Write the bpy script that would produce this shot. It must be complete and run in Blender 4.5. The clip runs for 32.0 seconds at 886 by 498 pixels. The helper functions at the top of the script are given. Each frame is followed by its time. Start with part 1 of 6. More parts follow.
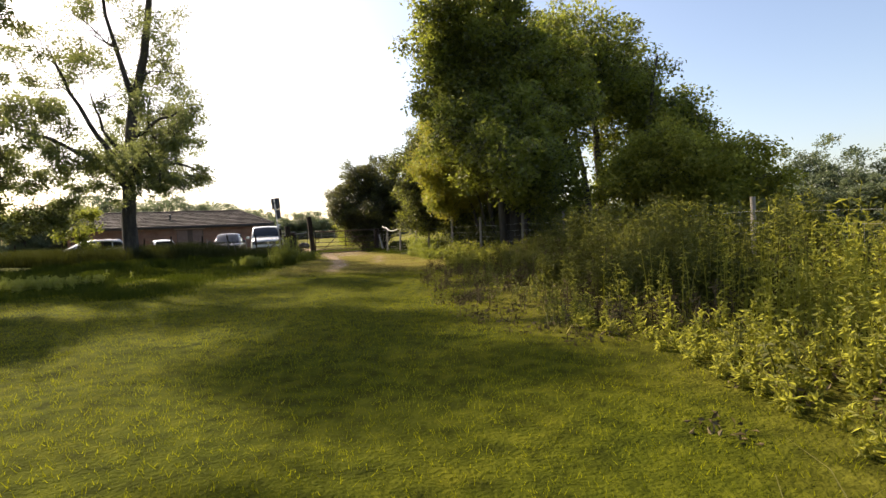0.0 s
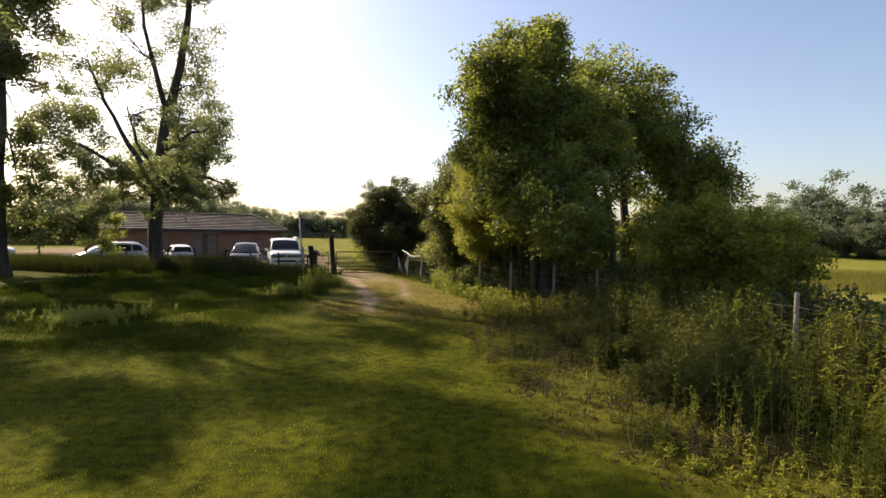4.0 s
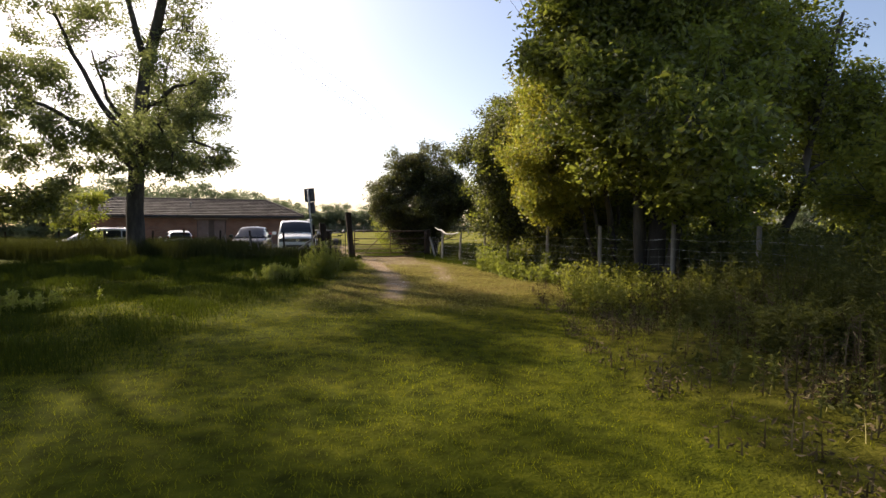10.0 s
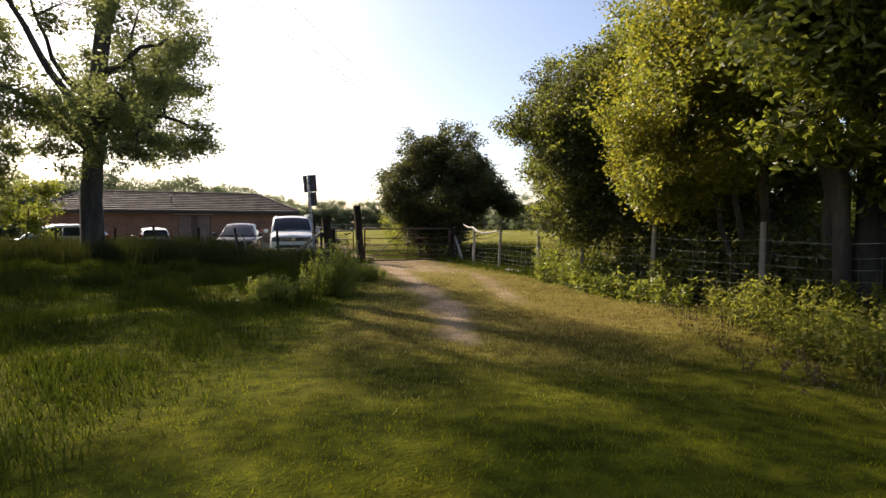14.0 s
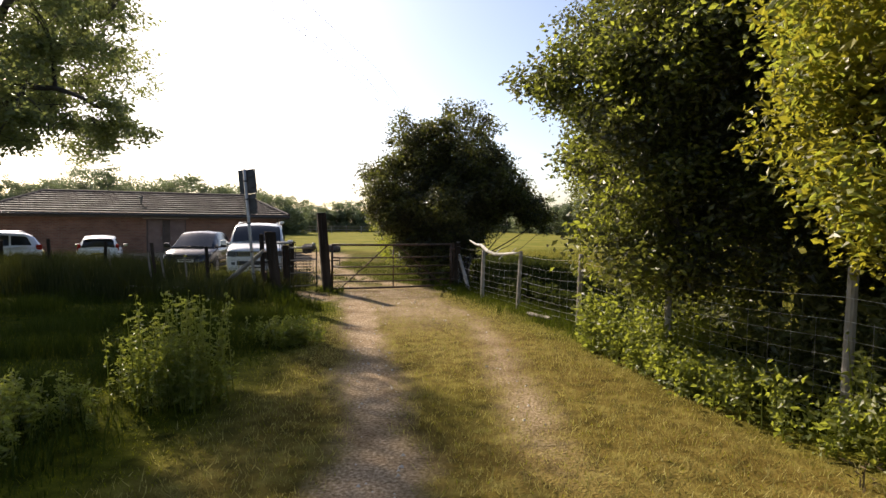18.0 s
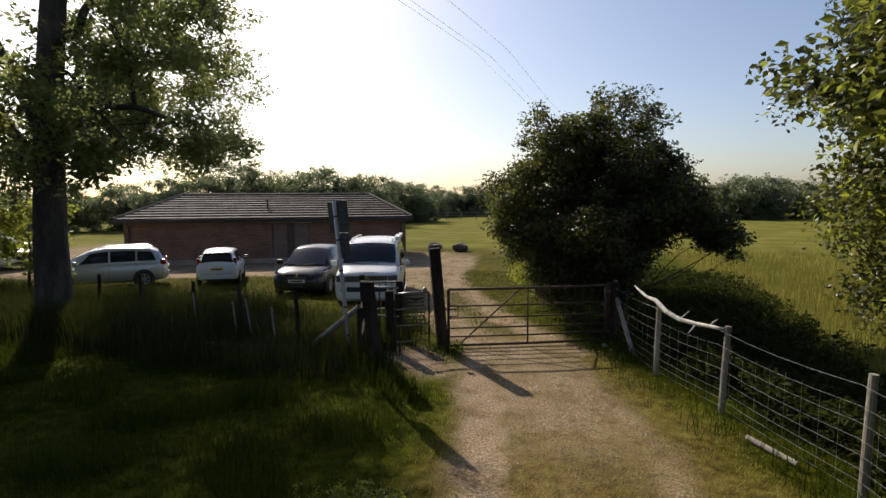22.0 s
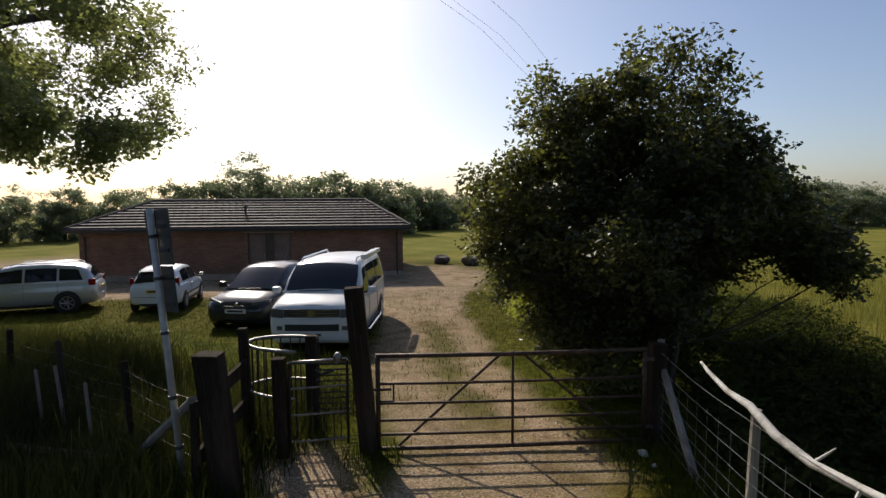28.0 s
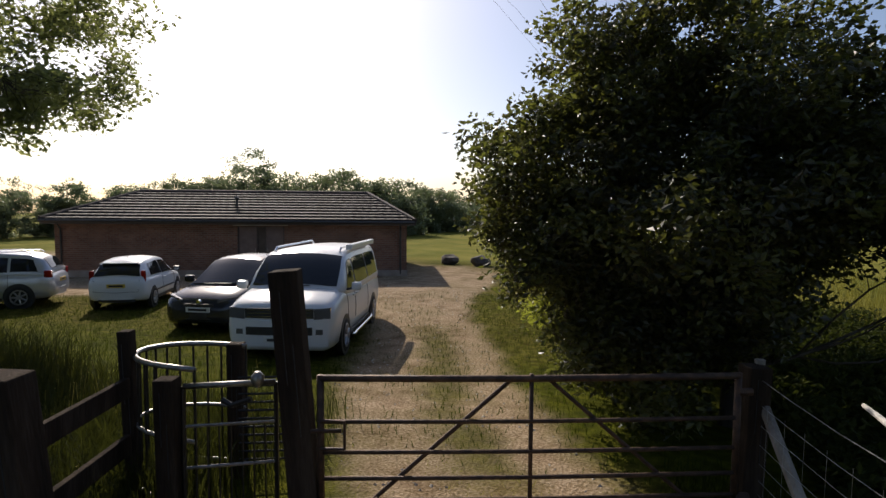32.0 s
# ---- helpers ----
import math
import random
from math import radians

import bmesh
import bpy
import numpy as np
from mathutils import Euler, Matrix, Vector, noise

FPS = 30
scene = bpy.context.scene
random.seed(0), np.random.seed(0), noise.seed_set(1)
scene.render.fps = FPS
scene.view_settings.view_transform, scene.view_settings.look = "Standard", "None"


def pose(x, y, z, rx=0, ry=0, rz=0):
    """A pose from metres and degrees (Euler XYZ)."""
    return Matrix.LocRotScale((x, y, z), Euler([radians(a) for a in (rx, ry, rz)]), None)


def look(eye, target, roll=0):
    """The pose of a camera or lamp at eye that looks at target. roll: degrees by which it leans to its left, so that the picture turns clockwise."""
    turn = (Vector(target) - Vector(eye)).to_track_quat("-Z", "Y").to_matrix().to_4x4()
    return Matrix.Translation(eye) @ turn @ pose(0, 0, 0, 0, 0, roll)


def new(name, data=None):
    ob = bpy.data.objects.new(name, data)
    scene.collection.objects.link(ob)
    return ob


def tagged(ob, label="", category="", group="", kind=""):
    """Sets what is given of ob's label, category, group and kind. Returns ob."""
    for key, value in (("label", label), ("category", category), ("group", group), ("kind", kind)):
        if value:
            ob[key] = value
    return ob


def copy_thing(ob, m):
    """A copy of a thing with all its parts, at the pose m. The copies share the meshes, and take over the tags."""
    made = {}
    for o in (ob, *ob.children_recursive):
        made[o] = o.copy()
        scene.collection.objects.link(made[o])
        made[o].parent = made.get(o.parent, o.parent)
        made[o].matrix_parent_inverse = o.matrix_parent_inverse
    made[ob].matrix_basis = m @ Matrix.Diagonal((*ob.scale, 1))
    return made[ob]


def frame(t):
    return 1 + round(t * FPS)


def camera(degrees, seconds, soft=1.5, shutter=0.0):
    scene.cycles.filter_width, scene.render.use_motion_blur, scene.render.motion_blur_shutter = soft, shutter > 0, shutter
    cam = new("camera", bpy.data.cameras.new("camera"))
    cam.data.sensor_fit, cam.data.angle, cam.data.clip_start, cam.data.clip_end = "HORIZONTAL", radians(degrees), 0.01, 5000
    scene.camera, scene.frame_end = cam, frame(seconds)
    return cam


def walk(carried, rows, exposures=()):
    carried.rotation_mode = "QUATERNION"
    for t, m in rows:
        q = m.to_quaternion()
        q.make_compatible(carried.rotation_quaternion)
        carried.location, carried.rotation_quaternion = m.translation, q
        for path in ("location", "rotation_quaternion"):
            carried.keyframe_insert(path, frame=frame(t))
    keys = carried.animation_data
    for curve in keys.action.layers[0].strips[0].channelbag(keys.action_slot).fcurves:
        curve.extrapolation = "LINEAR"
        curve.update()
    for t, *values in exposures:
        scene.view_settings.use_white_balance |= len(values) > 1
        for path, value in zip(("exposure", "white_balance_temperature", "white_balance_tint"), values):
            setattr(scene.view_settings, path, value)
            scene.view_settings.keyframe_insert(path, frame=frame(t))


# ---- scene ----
cam = camera(77.0, 32.0)
PATH = [
    (0, (-1.218, -3.766, 1.008), (-1.114, -1.77, 0.935), -2.5),
    (0.5, (-1.593, -3.444, 1.142), (-1.497, -1.448, 1.075), -1.9),
    (1, (-2.138, -3.244, 1.312), (-2.011, -1.249, 1.247), 0.2),
    (1.5, (-1.944, -3.268, 1.491), (-1.9, -1.269, 1.433), -1.8),
    (2, (-1.698, -3.386, 1.728), (-1.605, -1.389, 1.658), -0.9),
    (2.5, (-1.707, -3.511, 1.892), (-1.565, -1.517, 1.832), -0.2),
    (3, (-2.113, -3.701, 2.129), (-1.946, -1.709, 2.071), 1.4),
    (3.5, (-2.341, -4.217, 2.348), (-2.215, -2.223, 2.279), 1.4),
    (5.5, (-1.665, -3.018, 1.632), (-1.588, -1.021, 1.573), -0.2),
    (6, (-1.559, -2.671, 1.437), (-1.527, -0.673, 1.371), -0.7),
    (6.5, (-1.511, -2.493, 1.19), (-1.441, -0.496, 1.117), -0.5),
    (7, (-1.659, -2.134, 1.119), (-1.587, -0.137, 1.056), -0.3),
    (7.5, (-1.93, -1.675, 1.176), (-1.899, 0.323, 1.095), 0.2),
    (8, (-2.153, -1.096, 1.244), (-2.076, 0.901, 1.171), 0.3),
    (8.5, (-2.315, -0.466, 1.337), (-2.275, 1.531, 1.253), -0.1),
    (9, (-2.422, 0.055, 1.381), (-2.384, 2.053, 1.286), -0.1),
    (9.5, (-2.515, 0.636, 1.336), (-2.478, 2.634, 1.256), 0.3),
    (10, (-2.629, 1.181, 1.318), (-2.611, 3.179, 1.236), -0.0),
    (10.5, (-2.83, 1.587, 1.236), (-2.805, 3.585, 1.157), 0.2),
    (11, (-3.135, 1.942, 1.181), (-3.091, 3.94, 1.093), 0.3),
    (11.5, (-3.303, 2.479, 1.046), (-3.235, 4.476, 0.972), 0.5),
    (12, (-3.432, 3.035, 0.883), (-3.36, 5.032, 0.812), 0.8),
    (12.5, (-3.595, 3.6, 0.793), (-3.52, 5.598, 0.724), 0.8),
    (13, (-3.811, 4.173, 0.859), (-3.736, 6.17, 0.78), 0.8),
    (13.5, (-3.898, 4.625, 1.072), (-3.844, 6.622, 0.981), 0.4),
    (14, (-3.823, 5.333, 1.281), (-3.779, 7.33, 1.191), 0.1),
    (14.5, (-3.86, 6.094, 1.525), (-3.8, 8.09, 1.422), -0.1),
    (16.5, (-3.087, 9.209, 1.427), (-3.119, 11.206, 1.325), 0.4),
    (17, (-3.05, 9.774, 1.352), (-3.109, 11.771, 1.273), 0.6),
    (17.5, (-3.059, 10.14, 1.516), (-3.118, 12.136, 1.414), 0.4),
    (18, (-3.097, 10.523, 1.614), (-3.138, 12.52, 1.527), 0.5),
    (18.5, (-3.144, 11.085, 1.788), (-3.182, 13.083, 1.695), 0.5),
    (19, (-3.161, 11.629, 1.955), (-3.202, 13.626, 1.847), 0.5),
    (19.5, (-3.186, 12.214, 2.183), (-3.253, 14.209, 2.052), 0.3),
    (20, (-3.332, 12.807, 2.304), (-3.596, 14.785, 2.174), -0.0),
    (20.5, (-3.412, 13.082, 2.425), (-3.861, 15.026, 2.281), -0.3),
    (21, (-3.478, 13.334, 2.567), (-4.003, 15.258, 2.416), -0.5),
    (21.5, (-3.52, 13.578, 2.653), (-4.046, 15.502, 2.499), -0.5),
    (22, (-3.528, 13.824, 2.683), (-4.031, 15.753, 2.52), -0.4),
    (22.5, (-3.53, 14.12, 2.766), (-4.029, 16.05, 2.611), -0.5),
    (23, (-3.486, 14.368, 2.885), (-4.037, 16.283, 2.717), -0.9),
    (23.5, (-3.421, 14.533, 2.934), (-3.975, 16.447, 2.758), -0.9),
    (24, (-3.453, 14.817, 3.003), (-4.018, 16.727, 2.827), -0.6),
    (24.5, (-3.474, 15.254, 3.019), (-4.013, 17.172, 2.837), -0.7),
    (26.5, (-3.719, 17.389, 2.815), (-4.314, 19.292, 2.654), -0.6),
    (27, (-3.647, 17.769, 2.783), (-4.268, 19.664, 2.632), -0.4),
    (27.5, (-3.569, 17.98, 2.758), (-4.184, 19.878, 2.609), -0.4),
    (28, (-3.485, 18.124, 2.704), (-4.088, 20.025, 2.564), -0.4),
    (28.5, (-3.493, 18.295, 2.652), (-4.135, 20.185, 2.525), 0.1),
    (29, (-3.477, 18.485, 2.574), (-4.11, 20.378, 2.442), 0.3),
    (29.5, (-3.459, 18.689, 2.429), (-4.093, 20.582, 2.316), 0.5),
    (30, (-3.598, 18.949, 2.298), (-4.218, 20.848, 2.194), 0.5),
    (30.5, (-3.768, 19.253, 2.234), (-4.354, 21.162, 2.126), 0.7),
    (31, (-3.879, 19.584, 2.213), (-4.498, 21.482, 2.099), 0.4),
    (31.5, (-3.94, 19.93, 2.236), (-4.588, 21.819, 2.119), 0.2),
    (32, (-3.932, 20.255, 2.264), (-4.58, 22.144, 2.142), 0.4),
]
walk(cam, [(t, look(eye, target, roll)) for t, eye, target, roll in PATH],
     exposures=[(0.0, 1.1, 7000, 17), (1.0, 1.0, 7000, 18), (2.0, 0.85, 6950, 17), (3.5, 0.85, 6950, 17), (6.0, 0.8, 6820, 18.5), (13.0, 0.85, 6820, 18.5), (17.0, 0.95, 6820, 17.5), (18.0, 0.9, 6770, 17.5), (20.0, 0.5, 6650, 16.5), (22.0, 0.18, 6400, 15.5), (28.0, 0.05, 6250, 15.5), (32.0, 0.05, 6300, 16.5)])

# ---- world, sun, exposure ----
SUN_EL, SUN_AZ = radians(34.0), radians(-42.5)
world = bpy.data.worlds.new("world")
scene.world = world
world.use_nodes = True
wn = world.node_tree.nodes
sky = wn.new("ShaderNodeTexSky")
sky.sky_type, sky.sun_disc = "NISHITA", False
sky.sun_elevation, sky.sun_rotation = SUN_EL, SUN_AZ
sky.altitude, sky.air_density, sky.dust_density, sky.ozone_density = 50, 1.0, 1.7, 1.6
world.node_tree.links.new(sky.outputs[0], wn["Background"].inputs[0])
wn["Background"].inputs[1].default_value = 0.105
sun_dir = Vector((math.sin(SUN_AZ) * math.cos(SUN_EL), math.cos(SUN_AZ) * math.cos(SUN_EL), math.sin(SUN_EL)))
sun = new("sun", bpy.data.lights.new("sun", "SUN"))
sun.data.energy, sun.data.angle, sun.data.color = 5.0, radians(0.6), (1.0, 0.91, 0.74)
sun.matrix_world = look(sun_dir * 60, (0, 0, 0))
scene.view_settings.exposure = 0.0
rng = np.random.default_rng(7)


# ---- materials ----
def material(name, colours, scale=4.0, rough=0.7, metal=0.0, bump=0.2, bump_scale=40.0, spec=0.5, island=0.0, sheen=0.0, stretch=(1, 1, 1)):
    """A surface whose colour wanders between the given colours at two scales, with fine relief."""
    m = bpy.data.materials.new(name)
    m.use_nodes = True
    n, l = m.node_tree.nodes, m.node_tree.links
    b = n["Principled BSDF"]
    co = n.new("ShaderNodeTexCoord")
    mp = n.new("ShaderNodeMapping")
    mp.inputs["Scale"].default_value = stretch
    l.new(co.outputs["Object"], mp.inputs[0])
    big, fine = n.new("ShaderNodeTexNoise"), n.new("ShaderNodeTexNoise")
    big.inputs["Scale"].default_value, big.inputs["Detail"].default_value = scale, 5
    fine.inputs["Scale"].default_value, fine.inputs["Detail"].default_value = bump_scale, 4
    l.new(mp.outputs[0], big.inputs["Vector"])
    l.new(mp.outputs[0], fine.inputs["Vector"])
    mix = n.new("ShaderNodeMath")
    mix.operation = "MULTIPLY_ADD"
    mix.inputs[1].default_value, mix.inputs[2].default_value = 0.35, -0.175
    l.new(fine.outputs[0], mix.inputs[0])
    add = n.new("ShaderNodeMath")
    l.new(big.outputs[0], add.inputs[0])
    l.new(mix.outputs[0], add.inputs[1])
    last = add
    if island:
        geo = n.new("ShaderNodeNewGeometry")
        isl = n.new("ShaderNodeMath")
        isl.operation = "MULTIPLY_ADD"
        isl.inputs[1].default_value, isl.inputs[2].default_value = island, -island / 2
        l.new(geo.outputs["Random Per Island"], isl.inputs[0])
        a2 = n.new("ShaderNodeMath")
        l.new(add.outputs[0], a2.inputs[0])
        l.new(isl.outputs[0], a2.inputs[1])
        last = a2
    ramp = n.new("ShaderNodeValToRGB")
    while len(ramp.color_ramp.elements) < len(colours):
        ramp.color_ramp.elements.new(0.5)
    for i, c in enumerate(colours):
        e = ramp.color_ramp.elements[i]
        e.position, e.color = 0.3 + 0.4 * i / max(1, len(colours) - 1), (*c, 1)
    l.new(last.outputs[0], ramp.inputs[0])
    l.new(ramp.outputs[0], b.inputs["Base Color"])
    b.inputs["Roughness"].default_value, b.inputs["Metallic"].default_value = rough, metal
    b.inputs["Specular IOR Level"].default_value = spec
    if bump:
        bp = n.new("ShaderNodeBump")
        bp.inputs["Strength"].default_value, bp.inputs["Distance"].default_value = bump, 0.02
        l.new(fine.outputs[0], bp.inputs["Height"])
        l.new(bp.outputs[0], b.inputs["Normal"])
    return m


def leaf_material(name, colours, through_colour, amount=0.45, gloss=0.42, spec=0.4):
    """Leaves: each one its own tone, partly lit through from behind."""
    m = material(name, colours, scale=0.8, rough=gloss, bump=0.0, spec=spec, island=0.55)
    n, l = m.node_tree.nodes, m.node_tree.links
    tr = n.new("ShaderNodeBsdfTranslucent")
    tr.inputs[0].default_value = (*through_colour, 1)
    mx = n.new("ShaderNodeMixShader")
    mx.inputs[0].default_value = amount
    l.new(n["Principled BSDF"].outputs[0], mx.inputs[1])
    l.new(tr.outputs[0], mx.inputs[2])
    l.new(mx.outputs[0], n["Material Output"].inputs[0])
    return m


def glass_material(name, tint, rough=0.03):
    m = bpy.data.materials.new(name)
    m.use_nodes = True
    b = m.node_tree.nodes["Principled BSDF"]
    b.inputs["Base Color"].default_value = (*tint, 1)
    b.inputs["Roughness"].default_value = rough
    b.inputs["Specular IOR Level"].default_value = 0.35
    b.inputs["Coat Weight"].default_value = 0.12
    b.inputs["Coat Roughness"].default_value = 0.02
    return m


def lamp_glass(name, colour):
    m = glass_material(name, colour, 0.12)
    m.node_tree.nodes["Principled BSDF"].inputs["Transmission Weight"].default_value = 0.3
    return m


BARK = material("bark", [(0.022, 0.018, 0.014), (0.05, 0.041, 0.032), (0.1, 0.085, 0.065)], 3, 0.9, bump=0.8, bump_scale=18, stretch=(1, 1, 0.3))
LEAF_ASH = leaf_material("ash_leaf", [(0.045, 0.06, 0.022), (0.08, 0.1, 0.038), (0.13, 0.145, 0.062)], (0.34, 0.38, 0.11), 0.45)
LEAF_DARK = leaf_material("hawthorn_leaf", [(0.03, 0.038, 0.012), (0.06, 0.07, 0.022), (0.12, 0.12, 0.045)], (0.2, 0.22, 0.035), 0.36)
LEAF_THORN = leaf_material("old_hawthorn_leaf", [(0.016, 0.02, 0.008), (0.032, 0.036, 0.014), (0.065, 0.06, 0.028)], (0.1, 0.105, 0.02), 0.28)
LEAF_MID = leaf_material("field_tree_leaf", [(0.055, 0.075, 0.017), (0.1, 0.125, 0.03), (0.17, 0.18, 0.05)], (0.38, 0.42, 0.05), 0.46)
# weed green toned down: the thicket's shade is put into the colour
LEAF_SPIRE = leaf_material("shade_toned_willowherb_leaf", [(0.045, 0.052, 0.016), (0.08, 0.088, 0.026), (0.14, 0.135, 0.045)], (0.24, 0.25, 0.035), 0.36, 0.7, 0.12)
# leaf green taken near black: the ditch's shade is in the colour
LEAF_SHADE = leaf_material("shade_toned_ditch_leaf", [(0.014, 0.02, 0.006), (0.03, 0.04, 0.012), (0.06, 0.066, 0.02)], (0.08, 0.1, 0.015), 0.25, 0.8, 0.05)
LEAF_YELLOW = leaf_material("elder_leaf", [(0.08, 0.086, 0.013), (0.15, 0.15, 0.022), (0.23, 0.215, 0.035)], (0.4, 0.37, 0.035), 0.48)
LEAF_WEED = leaf_material("weed_leaf", [(0.06, 0.075, 0.014), (0.11, 0.122, 0.024), (0.18, 0.175, 0.045)], (0.36, 0.37, 0.05), 0.44, 0.6, 0.15)
# the same weeds toned up: sunlight is put into the colour
LEAF_SUN_TONE = leaf_material("sun_toned_weed_leaf", [(0.09, 0.105, 0.02), (0.15, 0.16, 0.03), (0.23, 0.22, 0.05)], (0.48, 0.47, 0.06), 0.5, 0.6, 0.15)
# leaf green paled and greyed: the haze of distance is painted in
LEAF_FAR = leaf_material("hazed_far_leaf", [(0.075, 0.095, 0.05), (0.115, 0.14, 0.075), (0.16, 0.185, 0.1)], (0.24, 0.29, 0.13), 0.34)
GRASS = leaf_material("grass_blade", [(0.05, 0.062, 0.004), (0.085, 0.098, 0.006), (0.125, 0.132, 0.01)], (0.29, 0.30, 0.012), 0.46, 0.9, 0.0)
# rough-grass green, darkened further for the shade beside the ash
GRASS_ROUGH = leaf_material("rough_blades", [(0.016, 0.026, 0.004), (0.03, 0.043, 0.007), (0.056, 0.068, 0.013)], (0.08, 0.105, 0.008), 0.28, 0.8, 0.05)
GRASS_DRY = leaf_material("dry_grass_blade", [(0.16, 0.15, 0.04), (0.26, 0.23, 0.07), (0.38, 0.33, 0.13)], (0.4, 0.36, 0.1), 0.4, 0.75, 0.15)
# long-grass green with the shade under the ash put into it
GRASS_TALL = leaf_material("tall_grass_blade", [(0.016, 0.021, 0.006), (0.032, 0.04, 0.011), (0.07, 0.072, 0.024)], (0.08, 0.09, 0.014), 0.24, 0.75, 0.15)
GRASS_HAY = leaf_material("hay_blade", [(0.06, 0.064, 0.014), (0.105, 0.105, 0.022), (0.18, 0.16, 0.05)], (0.24, 0.22, 0.035), 0.36, 0.8, 0.08)
FLOWER = material("blossom", [(0.55, 0.52, 0.36), (0.75, 0.72, 0.55)], 6, 0.8, bump=0)
WOOD_DARK = material("dark_timber", [(0.018, 0.014, 0.011), (0.036, 0.026, 0.019), (0.07, 0.052, 0.038)], 5, 0.95, spec=0.08, bump=0.6, bump_scale=60, stretch=(1, 1, 0.12))
WOOD_GREY = material("weathered_timber", [(0.14, 0.12, 0.10), (0.25, 0.22, 0.18), (0.36, 0.33, 0.28)], 5, 0.85, bump=0.5, bump_scale=60, stretch=(1, 1, 0.12))
WOOD_PALE = material("bleached_branch", [(0.3, 0.28, 0.24), (0.5, 0.47, 0.42), (0.6, 0.57, 0.52)], 8, 0.8, bump=0.4, bump_scale=50)
WIRE = material("galvanised_wire", [(0.32, 0.32, 0.31), (0.5, 0.5, 0.48)], 10, 0.45, 0.8, bump=0)
GATE_STEEL = material("rusty_steel", [(0.035, 0.022, 0.016), (0.07, 0.04, 0.026), (0.13, 0.075, 0.045)], 12, 0.6, 0.35, bump=0.3, bump_scale=120)
KISS_STEEL = material("galvanised_rail", [(0.18, 0.17, 0.15), (0.3, 0.29, 0.27)], 14, 0.4, 0.8, bump=0.1)
BLACK_STEEL = material("black_painted_steel", [(0.015, 0.015, 0.016), (0.03, 0.03, 0.03)], 14, 0.45, 0.3, bump=0.1)
GREY_STEEL = material("grey_sign_post", [(0.36, 0.35, 0.33), (0.5, 0.49, 0.47)], 9, 0.5, 0.2, bump=0.1)
SIGN_BACK = material("sign_back", [(0.05, 0.05, 0.055), (0.09, 0.09, 0.095)], 7, 0.5, 0.3, bump=0.1)
MORTAR = material("mortar", [(0.22, 0.18, 0.15), (0.34, 0.29, 0.25)], 3, 0.9, bump=0.5, bump_scale=80)
TILE = material("roof_tile", [(0.035, 0.026, 0.023), (0.055, 0.042, 0.037), (0.09, 0.074, 0.066)], 1.3, 0.8, spec=0.25, bump=0.4, bump_scale=50, island=0.3)
DOOR_GREY = material("painted_door", [(0.13, 0.09, 0.08), (0.18, 0.13, 0.115)], 4, 0.55, bump=0.1)
FASCIA = material("fascia_board", [(0.05, 0.035, 0.03), (0.08, 0.06, 0.05)], 5, 0.5, bump=0.1)
GUTTER = material("gutter_plastic", [(0.02, 0.02, 0.02), (0.035, 0.033, 0.03)], 5, 0.4, bump=0)
PAINT_WHITE = material("white_car_paint", [(0.68, 0.69, 0.70), (0.74, 0.75, 0.76)], 0.8, 0.22, bump=0, spec=0.6)
PAINT_SILVER = material("silver_car_paint", [(0.52, 0.53, 0.55), (0.60, 0.61, 0.63)], 0.8, 0.25, 0.45, bump=0)
PAINT_DARK = material("dark_car_paint", [(0.02, 0.022, 0.028), (0.035, 0.037, 0.045)], 0.8, 0.18, 0.3, bump=0, spec=0.7)
CAR_GLASS = glass_material("car_glass", (0.012, 0.014, 0.016))
CHROME = material("chrome", [(0.6, 0.6, 0.6), (0.7, 0.7, 0.7)], 5, 0.12, 1.0, bump=0)
BLACK_PLASTIC = material("black_plastic", [(0.012, 0.012, 0.013), (0.025, 0.025, 0.026)], 8, 0.5, bump=0.1)
RUBBER = material("tyre_rubber", [(0.012, 0.012, 0.012), (0.03, 0.029, 0.027)], 8, 0.85, bump=0.3)
ALLOY = material("alloy_rim", [(0.35, 0.35, 0.36), (0.5, 0.5, 0.51)], 8, 0.3, 0.9, bump=0)
LAMP_CLEAR = lamp_glass("headlight_lens", (0.14, 0.145, 0.155))
LAMP_RED = lamp_glass("tail_light_lens", (0.35, 0.015, 0.012))
PLATE_PALE = material("plate_white", [(0.6, 0.6, 0.56), (0.7, 0.7, 0.66)], 6, 0.5, bump=0)
PLATE_YELLOW = material("plate_yellow", [(0.6, 0.42, 0.04), (0.7, 0.5, 0.06)], 6, 0.5, bump=0)
STONE = material("pale_stone", [(0.32, 0.29, 0.24), (0.5, 0.46, 0.4), (0.62, 0.58, 0.5)], 6, 0.9, bump=0.6, bump_scale=30)
CONCRETE = material("concrete_apron", [(0.36, 0.34, 0.30), (0.48, 0.46, 0.42)], 1.5, 0.9, bump=0.4, bump_scale=60)


# ---- mesh tools ----
def mesh_of(verts, faces, mat, smooth=False):
    me = bpy.data.meshes.new("mesh")
    me.from_pydata(np.asarray(verts).tolist() if isinstance(verts, np.ndarray) else verts, [], faces.tolist() if isinstance(faces, np.ndarray) else faces)
    me.materials.append(mat)
    if smooth:
        me.shade_smooth()
    me.update()
    return me


def part(name, geo, mat, parent=None, label="", smooth=False, at=None, kind=""):
    """One mesh object from (verts, faces), under a thing or a part."""
    ob = new(name, mesh_of(geo[0], geo[1], mat, smooth))
    if parent is not None:
        ob.parent = parent
    if at is not None:
        ob.matrix_basis = at
    return tagged(ob, label, kind=kind)


